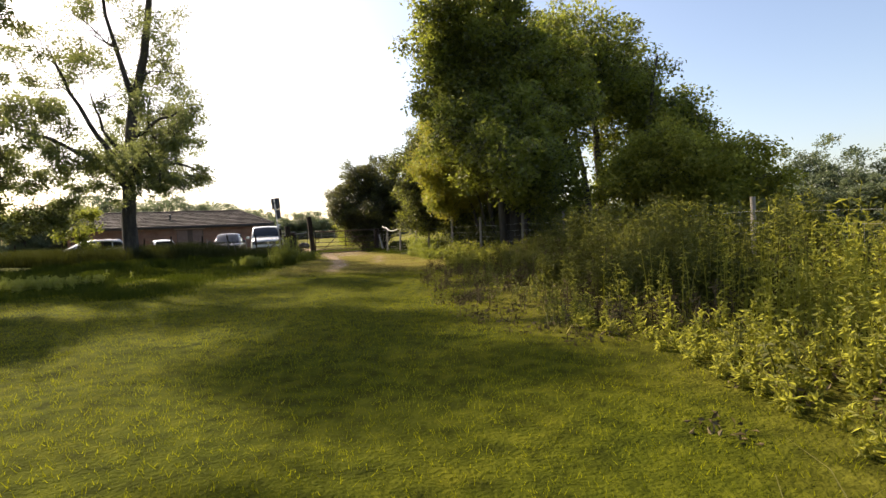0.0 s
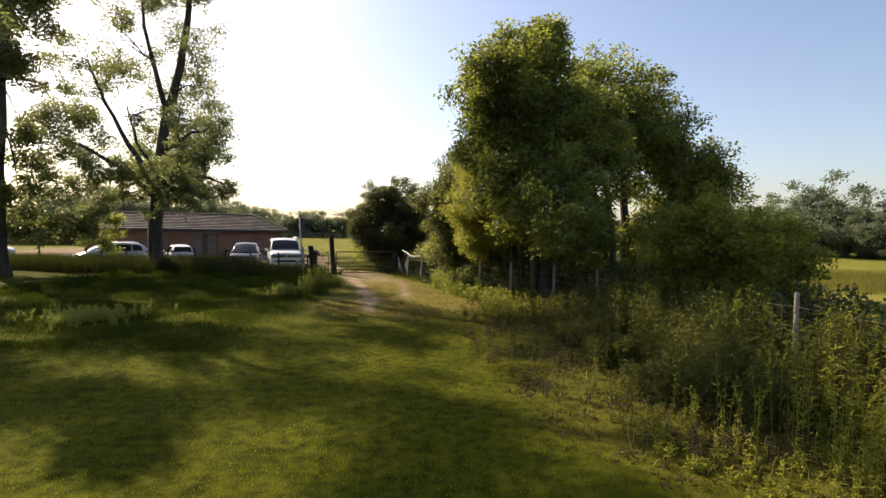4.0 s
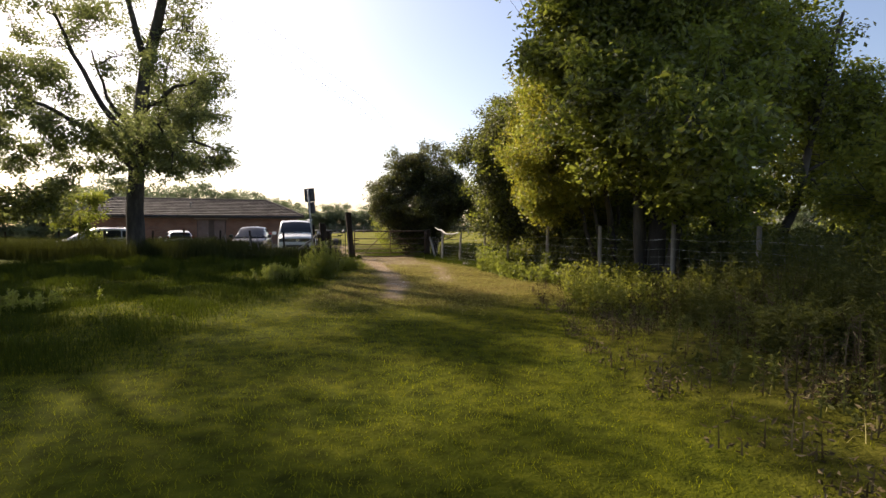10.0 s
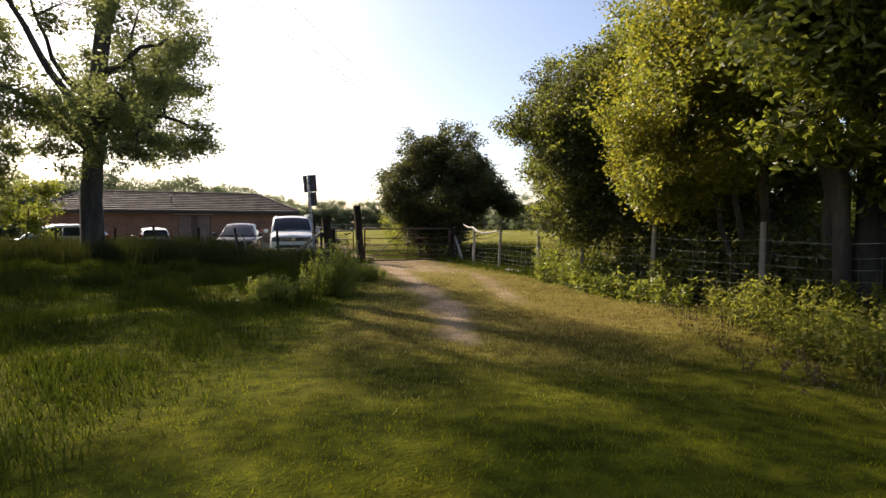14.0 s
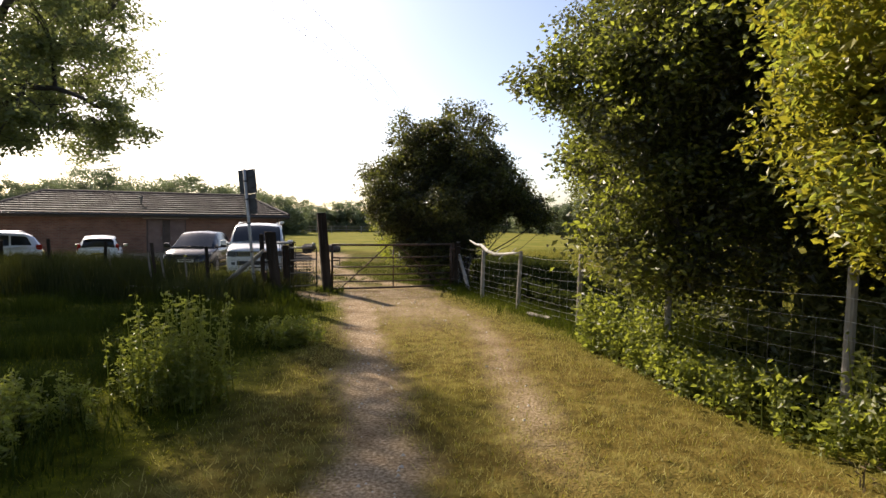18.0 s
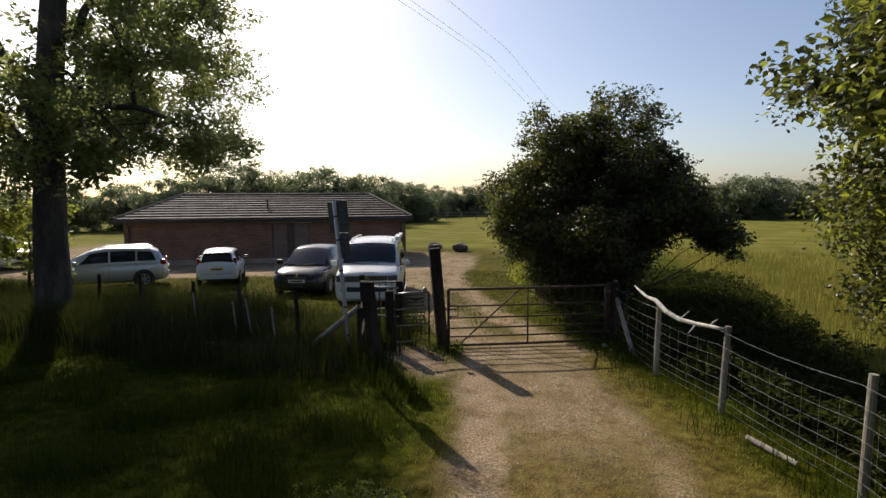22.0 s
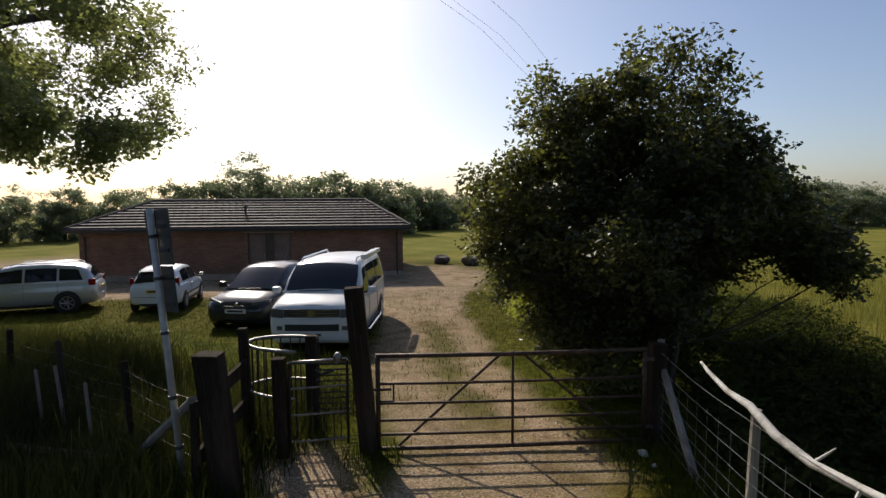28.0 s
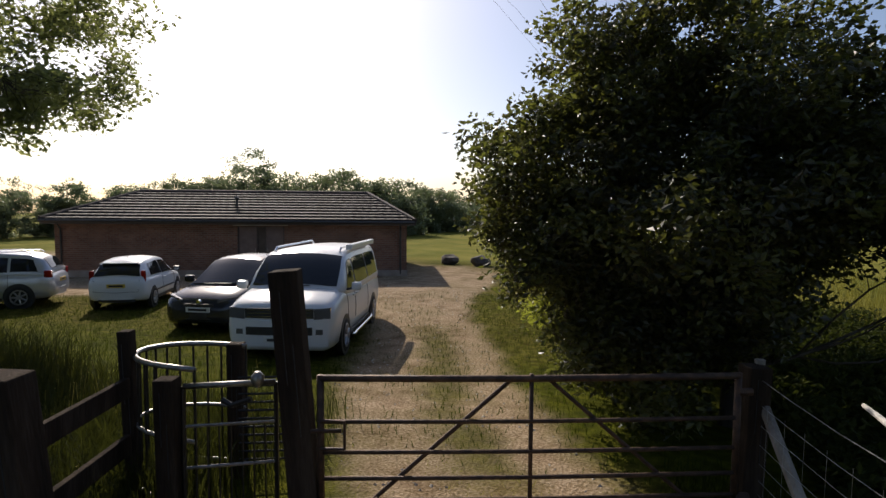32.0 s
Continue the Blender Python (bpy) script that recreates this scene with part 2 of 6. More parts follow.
def joined(*geos):
    vs, fs, k = [], [], 0
    for v, f in geos:
        vs += [tuple(p) for p in v]
        fs += [tuple(i + k for i in q) for q in f]
        k += len(v)
    return vs, fs


def moved(geo, m):
    return [tuple(m @ Vector(p)) for p in geo[0]], geo[1]


def box(sx, sy, sz, c=(0, 0, 0), bevel=0.0):
    """A block with chamfered edges, centred at c."""
    bm = bmesh.new()
    bmesh.ops.create_cube(bm, size=1)
    bmesh.ops.scale(bm, vec=(sx, sy, sz), verts=bm.verts)
    if bevel:
        bmesh.ops.bevel(bm, geom=bm.edges[:], offset=min(bevel, 0.45 * min(sx, sy, sz)), segments=2, affect="EDGES", profile=0.6)
    bmesh.ops.translate(bm, vec=c, verts=bm.verts)
    out = [tuple(v.co) for v in bm.verts], [tuple(v.index for v in f.verts) for f in bm.faces]
    bm.free()
    return out


def tube(points, radii, sides=6, cap=True):
    """A tapered tube along points."""
    pts = [Vector(p) for p in points]
    if not isinstance(radii, (list, tuple, np.ndarray)):
        radii = [radii] * len(pts)
    vs, fs = [], []
    side = None
    for i, p in enumerate(pts):
        d = (pts[min(i + 1, len(pts) - 1)] - pts[max(i - 1, 0)]).normalized()
        if side is None:
            side = d.orthogonal().normalized()
        else:
            side = (side - d * side.dot(d)).normalized()
        up = d.cross(side)
        for k in range(sides):
            a = 2 * math.pi * k / sides
            vs.append(tuple(p + (side * math.cos(a) + up * math.sin(a)) * radii[i]))
    for i in range(len(pts) - 1):
        for k in range(sides):
            a, b = i * sides + k, i * sides + (k + 1) % sides
            fs.append((a, b, b + sides, a + sides))
    if cap:
        fs.append(tuple(range(sides - 1, -1, -1)))
        fs.append(tuple(range((len(pts) - 1) * sides, len(pts) * sides)))
    return vs, fs


def ring(radius, thick, n=28, sides=8, m=None):
    """A torus about the y axis."""
    vs, fs = [], []
    for i in range(n):
        a = 2 * math.pi * i / n
        for k in range(sides):
            b = 2 * math.pi * k / sides
            r = radius + thick * math.cos(b)
            vs.append((r * math.cos(a), thick * 0.9 * math.sin(b), r * math.sin(a)))
            fs.append((i * sides + k, i * sides + (k + 1) % sides, ((i + 1) % n) * sides + (k + 1) % sides, ((i + 1) % n) * sides + k))
    return vs, fs


def rock(s, seed, flat=0.7):
    """A rough lump about s across."""
    bm = bmesh.new()
    bmesh.ops.create_icosphere(bm, subdivisions=2, radius=s / 2)
    for v in bm.verts:
        k = 1 + 0.35 * noise.noise(v.co * (2.2 / s) + Vector((seed * 3.1, seed, 0)))
        v.co = Vector((v.co.x * 1.2, v.co.y, v.co.z * flat)) * k
    out = [tuple(v.co) for v in bm.verts], [tuple(v.index for v in f.verts) for f in bm.faces]
    bm.free()
    return out


def thing(name, label, category, m=None, group="", kind=""):
    ob = new(name)
    ob.empty_display_size = 0.2
    if m is not None:
        ob.matrix_basis = m
    return tagged(ob, label, category, group, kind)


def ss(a, b, x):
    t = np.clip((x - a) / (b - a), 0, 1)
    return t * t * (3 - 2 * t)


def wave(x, y, s, k=0):
    """Soft wandering values between -1 and 1."""
    return (np.sin(x * s + 1.3 * np.sin(y * s * 0.7 + k) + k) + np.sin(y * s * 1.3 + 1.7 * np.sin(x * s * 0.6 - k) + 2 * k)) / 2


# ---- the plan: ground heights, track, bare and dry patches ----
def ground_z(x, y):
    low = -0.2 * ss(25.0, 29.5, y) * ss(60, 45, y)
    rough = 0.03 * wave(x, y, 0.9) + 0.015 * wave(x, y, 2.7, 2)
    tussock = 0.10 * ss(-5.0, -7.5, x) * ss(25, 22, y) * (0.5 + 0.5 * wave(x, y, 1.6, 1)) * ss(3, 8, y)
    near = ss(160, 60, np.hypot(x, y))
    ditch = -0.5 * ss(0.6, 2.2, x - fence_x(y)) * ss(30, 24, y) * ss(5.2, 3.6, x - fence_x(y)) * ss(16, 18, y)
    return low + (rough * (1 - 0.7 * bare(x, y)) + tussock + ditch) * near


def fence_x(y):
    return np.interp(y, [-4, 8.5, 11.8, 13.02, 15.03, 17.0, 19.4, 21.45, 22.9, 25.0], [6.2, 3.4, 1.86, 0.82, 0.08, -0.5, -1.1, -1.78, -2.45, -3.0])


def rut_left(y):
    return np.interp(y, [10, 12.3, 14, 16.4, 18.6, 20.5, 22.4, 24.2, 27, 30, 33, 36, 40], [-3.45, -3.5, -3.6, -3.95, -4.4, -4.8, -5.2, -5.45, -6.2, -7.0, -8.3, -9.6, -11])


def rut_right(y):
    return np.interp(y, [10, 12.3, 15.8, 18, 20, 22.4, 24.2, 27, 30, 33, 36, 40], [-2.2, -2.3, -2.45, -2.55, -2.75, -3.5, -4.0, -5.4, -6.4, -7.3, -8.4, -9.6])


def bare(x, y):
    """1 where the track is bare sand and gravel."""
    n = 0.25 * wave(x, y, 2.1) + 0.18 * wave(x, y, 5.3, 1) + 0.10 * wave(x, y, 13, 2)
    a = 0.22 * ss(10.5, 13, y) + 0.06
    left = ss(0.16, -0.16, np.abs(x - rut_left(y)) - a - 0.34 * n)
    right = ss(0.25, -0.2, np.abs(x - rut_right(y)) - 0.2 + 0.35 * np.abs(n)) * ss(13.5, 15.5, y) * (0.75 + 0.5 * n)
    mid = ss(0.5, -0.4, np.abs(x - 0.5 * (rut_left(y) + rut_right(y))) - 0.8 + 0.5 * n) * ss(18.0, 21.5, y) * (0.8 + 0.4 * n)
    r_edge = np.interp(y, [24, 26, 28, 30, 33, 36, 40, 44, 50], [-3.5, -4.6, -5.5, -6.3, -7.6, -8.4, -8.7, -9.6, -12])
    l_edge = np.interp(y, [24, 26, 28, 29.5, 33, 34.6, 36], [-5.9, -7.2, -8.2, -8.6, -10.2, -13, -40])
    drive = ss(0.25, -0.25, x - r_edge + 0.5 * n) * ss(0.3, -0.3, l_edge - x + 0.5 * n) * ss(23.2, 24.2, y) * (1 - ss(44.5, 46.0, y + 0.35 * (x + 12)))
    strip = ss(0.45, -0.25, np.abs(x - 0.5 * (r_edge + l_edge) - 0.2) - 0.35 + 0.8 * np.abs(n)) * ss(23.6, 25, y) * ss(33.5, 30, y)
    drive = drive * (1 - 0.75 * strip) * (0.88 + 0.5 * n)
    wall_line = 35.46 + (x + 24.75) * 0.445
    road = ss(0.3, -0.3, wall_line - 5.7 - y + 0.4 * n) * ss(0.3, -0.3, y - wall_line) * ss(-46, -42, x) * ss(-9.5, -10.5, x) * ss(30.4, 31.4, y)
    stile = ss(0.5, -0.2, np.abs((x + 6.3) * 0.7 + (y - 22.7) * 0.7) - 0.35 + 0.4 * n) * ss(1.3, 0.6, np.hypot(x + 6.3, y - 22.7))
    return np.clip(np.maximum.reduce([stile, left * ss(11.2, 12.0, y + 2.2 * n) * ss(25, 23, y), right * ss(25, 23, y), mid * ss(25.5, 24, y), drive, road]), 0, 1)


def edge_right(y):
    """Where the mown grass ends and the weeds under the trees begin."""
    return np.interp(y, [-6, -3, -1, 0.6, 1.5, 3.4, 5.5, 7.6, 9, 10.5, 12, 13, 14, 15, 16.4, 17.9, 19.2, 20.3, 25], [0.9, 0.2, 0.4, 0.35, -0.2, -0.7, -0.75, -0.8, -0.8, -0.75, -0.5, -0.3, -0.5, -0.85, -1.1, -1.6, -1.5, -1.6, -2.9])


def dry(x, y):
    """1 where the grass is short, trampled and straw-coloured."""
    n = 0.5 * wave(x, y, 0.8, 3) + 0.3 * wave(x, y, 2.6, 1)
    strip = ss(-5.6, -4.4, x) * ss(0.1, -1.2, x - fence_x(y) + 0.5 * n) * ss(8.5, 14.0, y + 0.8 * n) * ss(26, 24, y)
    beyond = 0.5 * ss(27, 30, y) * ss(-4, -6, x)
    litter = 0.22 * ss(-0.5, 0.5, x - edge_right(y) + 0.5 * n) * ss(15, 13, y) * ss(0.6, -0.4, x - fence_x(y))
    return np.clip(np.maximum(litter, strip * (0.75 + 0.35 * n)) + beyond * (0.5 + 0.5 * n), 0, 1)


def field(x, y):
    """1 on the open hay meadows."""
    return np.clip(np.maximum(ss(46, 49, y + 0.2 * x + 2), ss(3.2, 4.8, x - fence_x(np.minimum(y, 24.8))) * ss(17, 19, y)) + ss(-28, -34, x) * ss(38, 42, y) + ss(6, 9, x), 0, 1)


def ground_material():
    m = bpy.data.materials.new("ground")
    m.use_nodes = True
    n, l = m.node_tree.nodes, m.node_tree.links
    b = n["Principled BSDF"]
    co = n.new("ShaderNodeTexCoord")

    def noisy(scale, detail=5):
        t = n.new("ShaderNodeTexNoise")
        t.inputs["Scale"].default_value, t.inputs["Detail"].default_value = scale, detail
        l.new(co.outputs["Object"], t.inputs["Vector"])
        return t

    def ramp(src, colours):
        r = n.new("ShaderNodeValToRGB")
        while len(r.color_ramp.elements) < len(colours):
            r.color_ramp.elements.new(0.5)
        for i, c in enumerate(colours):
            e = r.color_ramp.elements[i]
            e.position, e.color = 0.3 + 0.4 * i / (len(colours) - 1), (*c, 1)
        l.new(src.outputs[0], r.inputs[0])
        return r

    def attr(name):
        a = n.new("ShaderNodeAttribute")
        a.attribute_name = name
        return a

    def mixed(fac, a, c):
        x = n.new("ShaderNodeMix")
        x.data_type = "RGBA"
        l.new(fac, x.inputs[0])
        l.new(a, x.inputs[6])
        l.new(c, x.inputs[7])
        return x.outputs[2]

    fine, mid, broad = noisy(38, 8), noisy(6), noisy(0.35)
    green = ramp(mid, [(0.03, 0.034, 0.003), (0.06, 0.066, 0.005), (0.098, 0.1, 0.008)])
    straw = ramp(mid, [(0.075, 0.06, 0.018), (0.16, 0.115, 0.035), (0.23, 0.19, 0.065)])
    sand = ramp(fine, [(0.15, 0.105, 0.06), (0.32, 0.24, 0.155), (0.54, 0.43, 0.31)])
    hay = ramp(broad, [(0.10, 0.11, 0.018), (0.15, 0.145, 0.026), (0.21, 0.185, 0.042)])
    def toned(colour, src, tones):
        x = n.new("ShaderNodeMix")
        x.data_type, x.blend_type = "RGBA", "MULTIPLY"
        x.inputs[0].default_value = 1.0
        l.new(colour, x.inputs[6])
        l.new(ramp(src, tones).outputs[0], x.inputs[7])
        return x.outputs[2]

    patchy = noisy(1.1, 4)
    lawn = toned(green.outputs[0], patchy, [(0.6, 0.68, 0.6), (0.95, 0.97, 0.9), (1.0, 0.95, 0.9)])
    litter = toned(straw.outputs[0], patchy, [(0.55, 0.48, 0.4), (0.9, 0.85, 0.75), (1.0, 1.0, 1.0)])
    gravel = toned(sand.outputs[0], noisy(2.3, 5), [(0.55, 0.5, 0.45), (0.9, 0.88, 0.85), (1.0, 1.0, 1.0)])
    c = mixed(attr("dry").outputs["Fac"], lawn, litter)
    c = mixed(attr("field").outputs["Fac"], c, hay.outputs[0])
    c = mixed(attr("bare").outputs["Fac"], c, gravel)
    l.new(c, b.inputs["Base Color"])
    b.inputs["Roughness"].default_value, b.inputs["Specular IOR Level"].default_value = 1.0, 0.03
    bp = n.new("ShaderNodeBump")
    bp.inputs["Strength"].default_value, bp.inputs["Distance"].default_value = 0.7, 0.04
    l.new(fine.outputs[0], bp.inputs["Height"])
    l.new(bp.outputs[0], b.inputs["Normal"])
    return m


def build_ground():
    def lines(a, b, step, far):
        inner = np.arange(a, b + step, step)
        out, g = [], step
        p = 0.0
        while p < far:
            g *= 1.22
            p += g
            out.append(p)
        out = np.array(out)
        return np.concatenate([(a - out)[::-1], inner, b + out])
    xs, ys = lines(-14, 6, 0.14, 1500), lines(-4, 37, 0.14, 1500)
    X, Y = np.meshgrid(xs, ys)
    Z = ground_z(X, Y)
    v = np.stack([X, Y, Z], -1).reshape(-1, 3)
    w, h = len(xs), len(ys)
    i = np.arange(w * h).reshape(h, w)
    f = np.stack([i[:-1, :-1], i[:-1, 1:], i[1:, 1:], i[1:, :-1]], -1).reshape(-1, 4)
    ob = part("ground", (v, f), ground_material(), smooth=True, kind="structure")
    tagged(ob, "rough meadow ground with a sandy two-rut track", "ground")
    for name, fn in (("bare", bare), ("dry", dry), ("field", field)):
        a = ob.data.attributes.new(name, "FLOAT", "POINT")
        a.data.foreach_set("value", fn(X, Y).reshape(-1).astype(np.float32))
    return ob


build_ground()


# ---- plants ----
def leaf_cloud(centres, spread, per, size, seed, droop=0.3, slim=0.55):
    """Many small folded leaves scattered round the centres: (verts, faces)."""
    g = np.random.default_rng(seed)
    c = np.repeat(np.asarray(centres, float), per, axis=0)
    n = len(c)
    q = g.normal(0, 1, (n, 3))
    q *= (1.7 * g.random(n) ** 0.5 / np.linalg.norm(q, axis=1))[:, None]
    p = c + q * np.asarray(spread) * np.array([1, 1, 0.75])
    d = g.normal(0, 1, (n, 3))
    d[:, 2] = d[:, 2] * 0.6 - droop
    d /= np.linalg.norm(d, axis=1)[:, None]
    s = np.cross(d, g.normal(0, 1, (n, 3)))
    s /= np.linalg.norm(s, axis=1)[:, None] + 1e-9
    k = (size * g.uniform(0.6, 1.35, n))[:, None]
    up = np.cross(d, s) * 0.12
    a, b2, b3, e = p, p + (d * 0.5 + s * slim * 0.5 + up) * k, p + (d * 0.5 - s * slim * 0.5 + up) * k, p + d * k
    v = np.stack([a, b2, e, b3], 1).reshape(-1, 3)
    i = np.arange(n)[:, None] * 4
    f = np.concatenate([i + np.array([[0, 1, 2]]), i + np.array([[0, 2, 3]])], 1).reshape(-1, 3)
    return v, f


def lobe_points(lobes, count, seed, inner=0.45, clump=12, boost=0.0):
    """Twig ends in tufts, mostly near the skin of the lobes (x, y, z, rx, ry, rz), with gaps between the tufts."""
    g = np.random.default_rng(seed)
    vol = np.array([l[3] * l[4] * l[5] for l in lobes]) ** 0.75 * np.array([1 + boost * (l[2] < 7.3) for l in lobes])
    m = max(6, count // clump)
    pick = g.choice(len(lobes), m, p=vol / vol.sum())
    L = np.array(lobes)[pick]
    d = g.normal(0, 1, (m, 3))
    d /= np.linalg.norm(d, axis=1)[:, None]
    bump = 1 + 0.16 * np.sin(d[:, 0] * 5 + pick) + 0.13 * np.sin(d[:, 1] * 7 + d[:, 2] * 6 + 2 * pick)
    r = (inner + (1 - inner) * g.random(m) ** 0.45) * bump
    tuft = L[:, :3] + d * L[:, 3:] * r[:, None]
    size = 0.24 * L[:, 3:].mean(1) * g.uniform(0.6, 1.3, m)
    k = g.integers(0, m, count)
    q = g.normal(0, 1, (count, 3))
    q *= (1.6 * g.random(count) ** 0.5 / np.linalg.norm(q, axis=1))[:, None]
    return tuft[k] + q * size[k][:, None] * np.array([1, 1, 0.7])


def shoot_points(lobes, count, seed):
    """Leafy places along straight young shoots that stick out of the crown."""
    g = np.random.default_rng(seed)
    out = []
    for L in np.array(lobes)[g.integers(0, len(lobes), count)]:
        d = g.normal(0, 1, 3)
        d[2] = abs(d[2]) * 0.9
        d /= np.linalg.norm(d)
        rise = np.array([0, 0, g.uniform(0.0, 0.25)])
        reach = g.uniform(0.12, 0.42)
        out += [L[:3] + d * L[3:] * 0.95 + (d + rise) * reach * k for k in (0.0, 0.3, 0.55, 0.8, 1.0)]
    return np.array(out)


def limb_path(a, b, g, sag=0.12, steps=5):
    a, b = np.array(a, float), np.array(b, float)
    off = g.normal(0, 1, 3) * np.linalg.norm(b - a) * sag
    out = []
    for i in range(steps + 1):
        t = i / steps
        p = a + (b - a) * t + off * math.sin(math.pi * t) + np.array([0, 0, 0.08 * np.linalg.norm(b - a) * math.sin(math.pi * t)])
        out.append(tuple(p))
    return out


def tree(name, label, category, base, trunk, lobes, clusters, per, leaf, mats, seed, spread=0.22, trunk_r=0.2, stems=1, inner=0.45, twigs=True, group="", low=0.25, droop=0.3, blossom=0, splay=0.8, clump=9, boost=0.0, shoots=0, stout=1.0, forked=False, boughs=()):
    """A tapered trunk with limbs to the lobes of the crown, twigs to the leaf clusters, and the leaves. trunk: the points of its line."""
    g = np.random.default_rng(seed)
    root = thing(name, label, category, pose(*base), group)
    nodes, wood = [], []
    for s in range(stems):
        off = np.array([0, 0, 0.0]) if s == 0 else np.append(g.normal(0, 0.35, 2), 0)
        pts = [np.array(p) + off * (1 + splay * i) for i, p in enumerate(trunk)]
        fine = []
        for i in range(len(pts) - 1):
            for t in (0, 0.33, 0.67):
                fine.append(pts[i] + (pts[i + 1] - pts[i]) * t + g.normal(0, 0.02, 3) * (i > 0))
        fine.append(pts[-1])
        r = [trunk_r * (1 - 0.75 * i / (len(fine) - 1)) * (1 if s == 0 else 0.6) for i in range(len(fine))]
        r[0] *= 1.5
        fine[0] = fine[0] - np.array([0, 0, 0.15])
        wood.append(tube(fine, r, 9))
        nodes += [(p, q) for p, q in zip(fine, r) if p[2] > low * pts[-1][2]]
    part("trunk", joined(*wood), BARK, root, smooth=True)
    for points, r0 in boughs:
        fine = [np.array(points[0], float)]
        for a, b in zip(points[:-1], points[1:]):
            fine += [np.array(a) + (np.array(b) - np.array(a)) * t + g.normal(0, 0.05, 3) for t in (0.33, 0.67)] + [np.array(b, float)]
        r = [r0 * (1 - 0.7 * i / (len(fine) - 1)) for i in range(len(fine))]
        part("bough", tube(fine, r, 8), BARK, root, smooth=True)
        nodes += list(zip(fine, r))[2:]
    limbs, limb_nodes = [], []
    axis = np.array(trunk, float)
    for L in sorted(lobes, key=lambda q: np.linalg.norm(axis - np.array(q[:3]), axis=1).min()) if forked else lobes:
        c = np.array(L[:3])
        flat = lambda q: math.hypot(q[0][0] - c[0], q[0][1] - c[1])
        least = nodes[0][0][2] + 0.3 * (nodes[-1][0][2] - nodes[0][0][2]) * g.random()
        near = min(nodes, key=lambda q: abs(q[0][2] - max(least, c[2] - 1.1 * flat(q))) + 0.15 * np.linalg.norm(q[0] - c))
        if forked:
            near = min(nodes + limb_nodes, key=lambda q: np.linalg.norm(q[0] - c) + 1.6 * max(0.0, q[0][2] - c[2] + 0.75 * flat(q)))
        path = limb_path(near[0], c, g, 0.1, 7)
        r0 = min(near[1] * (0.8 if forked else 0.62), stout * (0.014 + 0.011 * np.linalg.norm(c - near[0])))
        rr = [r0 * (1 - 0.72 * i / 7) for i in range(8)]
        pieces = [tube(path, rr, 6)]
        limb_nodes += [(np.array(p), q) for p, q in zip(path[2:], rr[2:])]
        for k in range(5):
            j = int(g.integers(3, 8))
            d = g.normal(0, 1, 3)
            d[2] = abs(d[2]) * 0.8 - 0.1
            end = c + d / np.linalg.norm(d) * np.array(L[3:]) * g.uniform(0.5, 0.9)
            sub = limb_path(path[j], end, g, 0.14, 5)
            sr = [max(0.005, rr[j] * 0.7 * (1 - 0.8 * i / 5)) for i in range(6)]
            pieces.append(tube(sub, sr, 5))
            limb_nodes += [(np.array(p), q) for p, q in zip(sub[1:], sr[1:])]
        limbs.append(joined(*pieces))
    for l in limbs if twigs else [joined(*limbs)]:
        part("limb", l, BARK, root, smooth=True)
    ends = lobe_points(lobes, clusters, seed + 1, inner, clump, boost)
    ends = ends[ends[:, 2] > 0.15]
    if shoots:
        ends = np.concatenate([ends, shoot_points(lobes, shoots, seed + 3)])
    if twigs:
        pos = np.array([p for p, _ in limb_nodes])
        tw = []
        for e in ends[:: 2 if clusters > 700 else 1]:
            j = np.argmin(np.linalg.norm(pos - e, axis=1) + (pos[:, 2] > e[2]) * 0.5)
            tw.append(tube(limb_path(pos[j], e, g, 0.1, 3), [min(0.010, limb_nodes[j][1] * 0.7), 0.006, 0.004, 0.002], 3, False))
        part("brushwood", joined(*tw), BARK, root, kind="stuff")
    share = np.array_split(np.random.default_rng(seed + 2).permutation(len(ends)), len(mats)) if len(mats) > 1 else [np.arange(len(ends))]
    for k, (mat, idx) in enumerate(zip(mats, share)):
        part("crown", leaf_cloud(ends[idx], spread, per, leaf, seed + 5 + k, droop), mat, root, kind="stuff")
    if blossom:
        outer = ends[np.argsort(-ends[:, 2])][: blossom * 3 : 3]
        heads = [tube([tuple(e + np.array([0, 0, 0.12])), tuple(e + np.array([0, 0, 0.15]))], [0.09, 0.07], 7) for e in outer]
        part("blossom", joined(*heads), FLOWER, root, "flat creamy flower heads", kind="stuff")
    return root


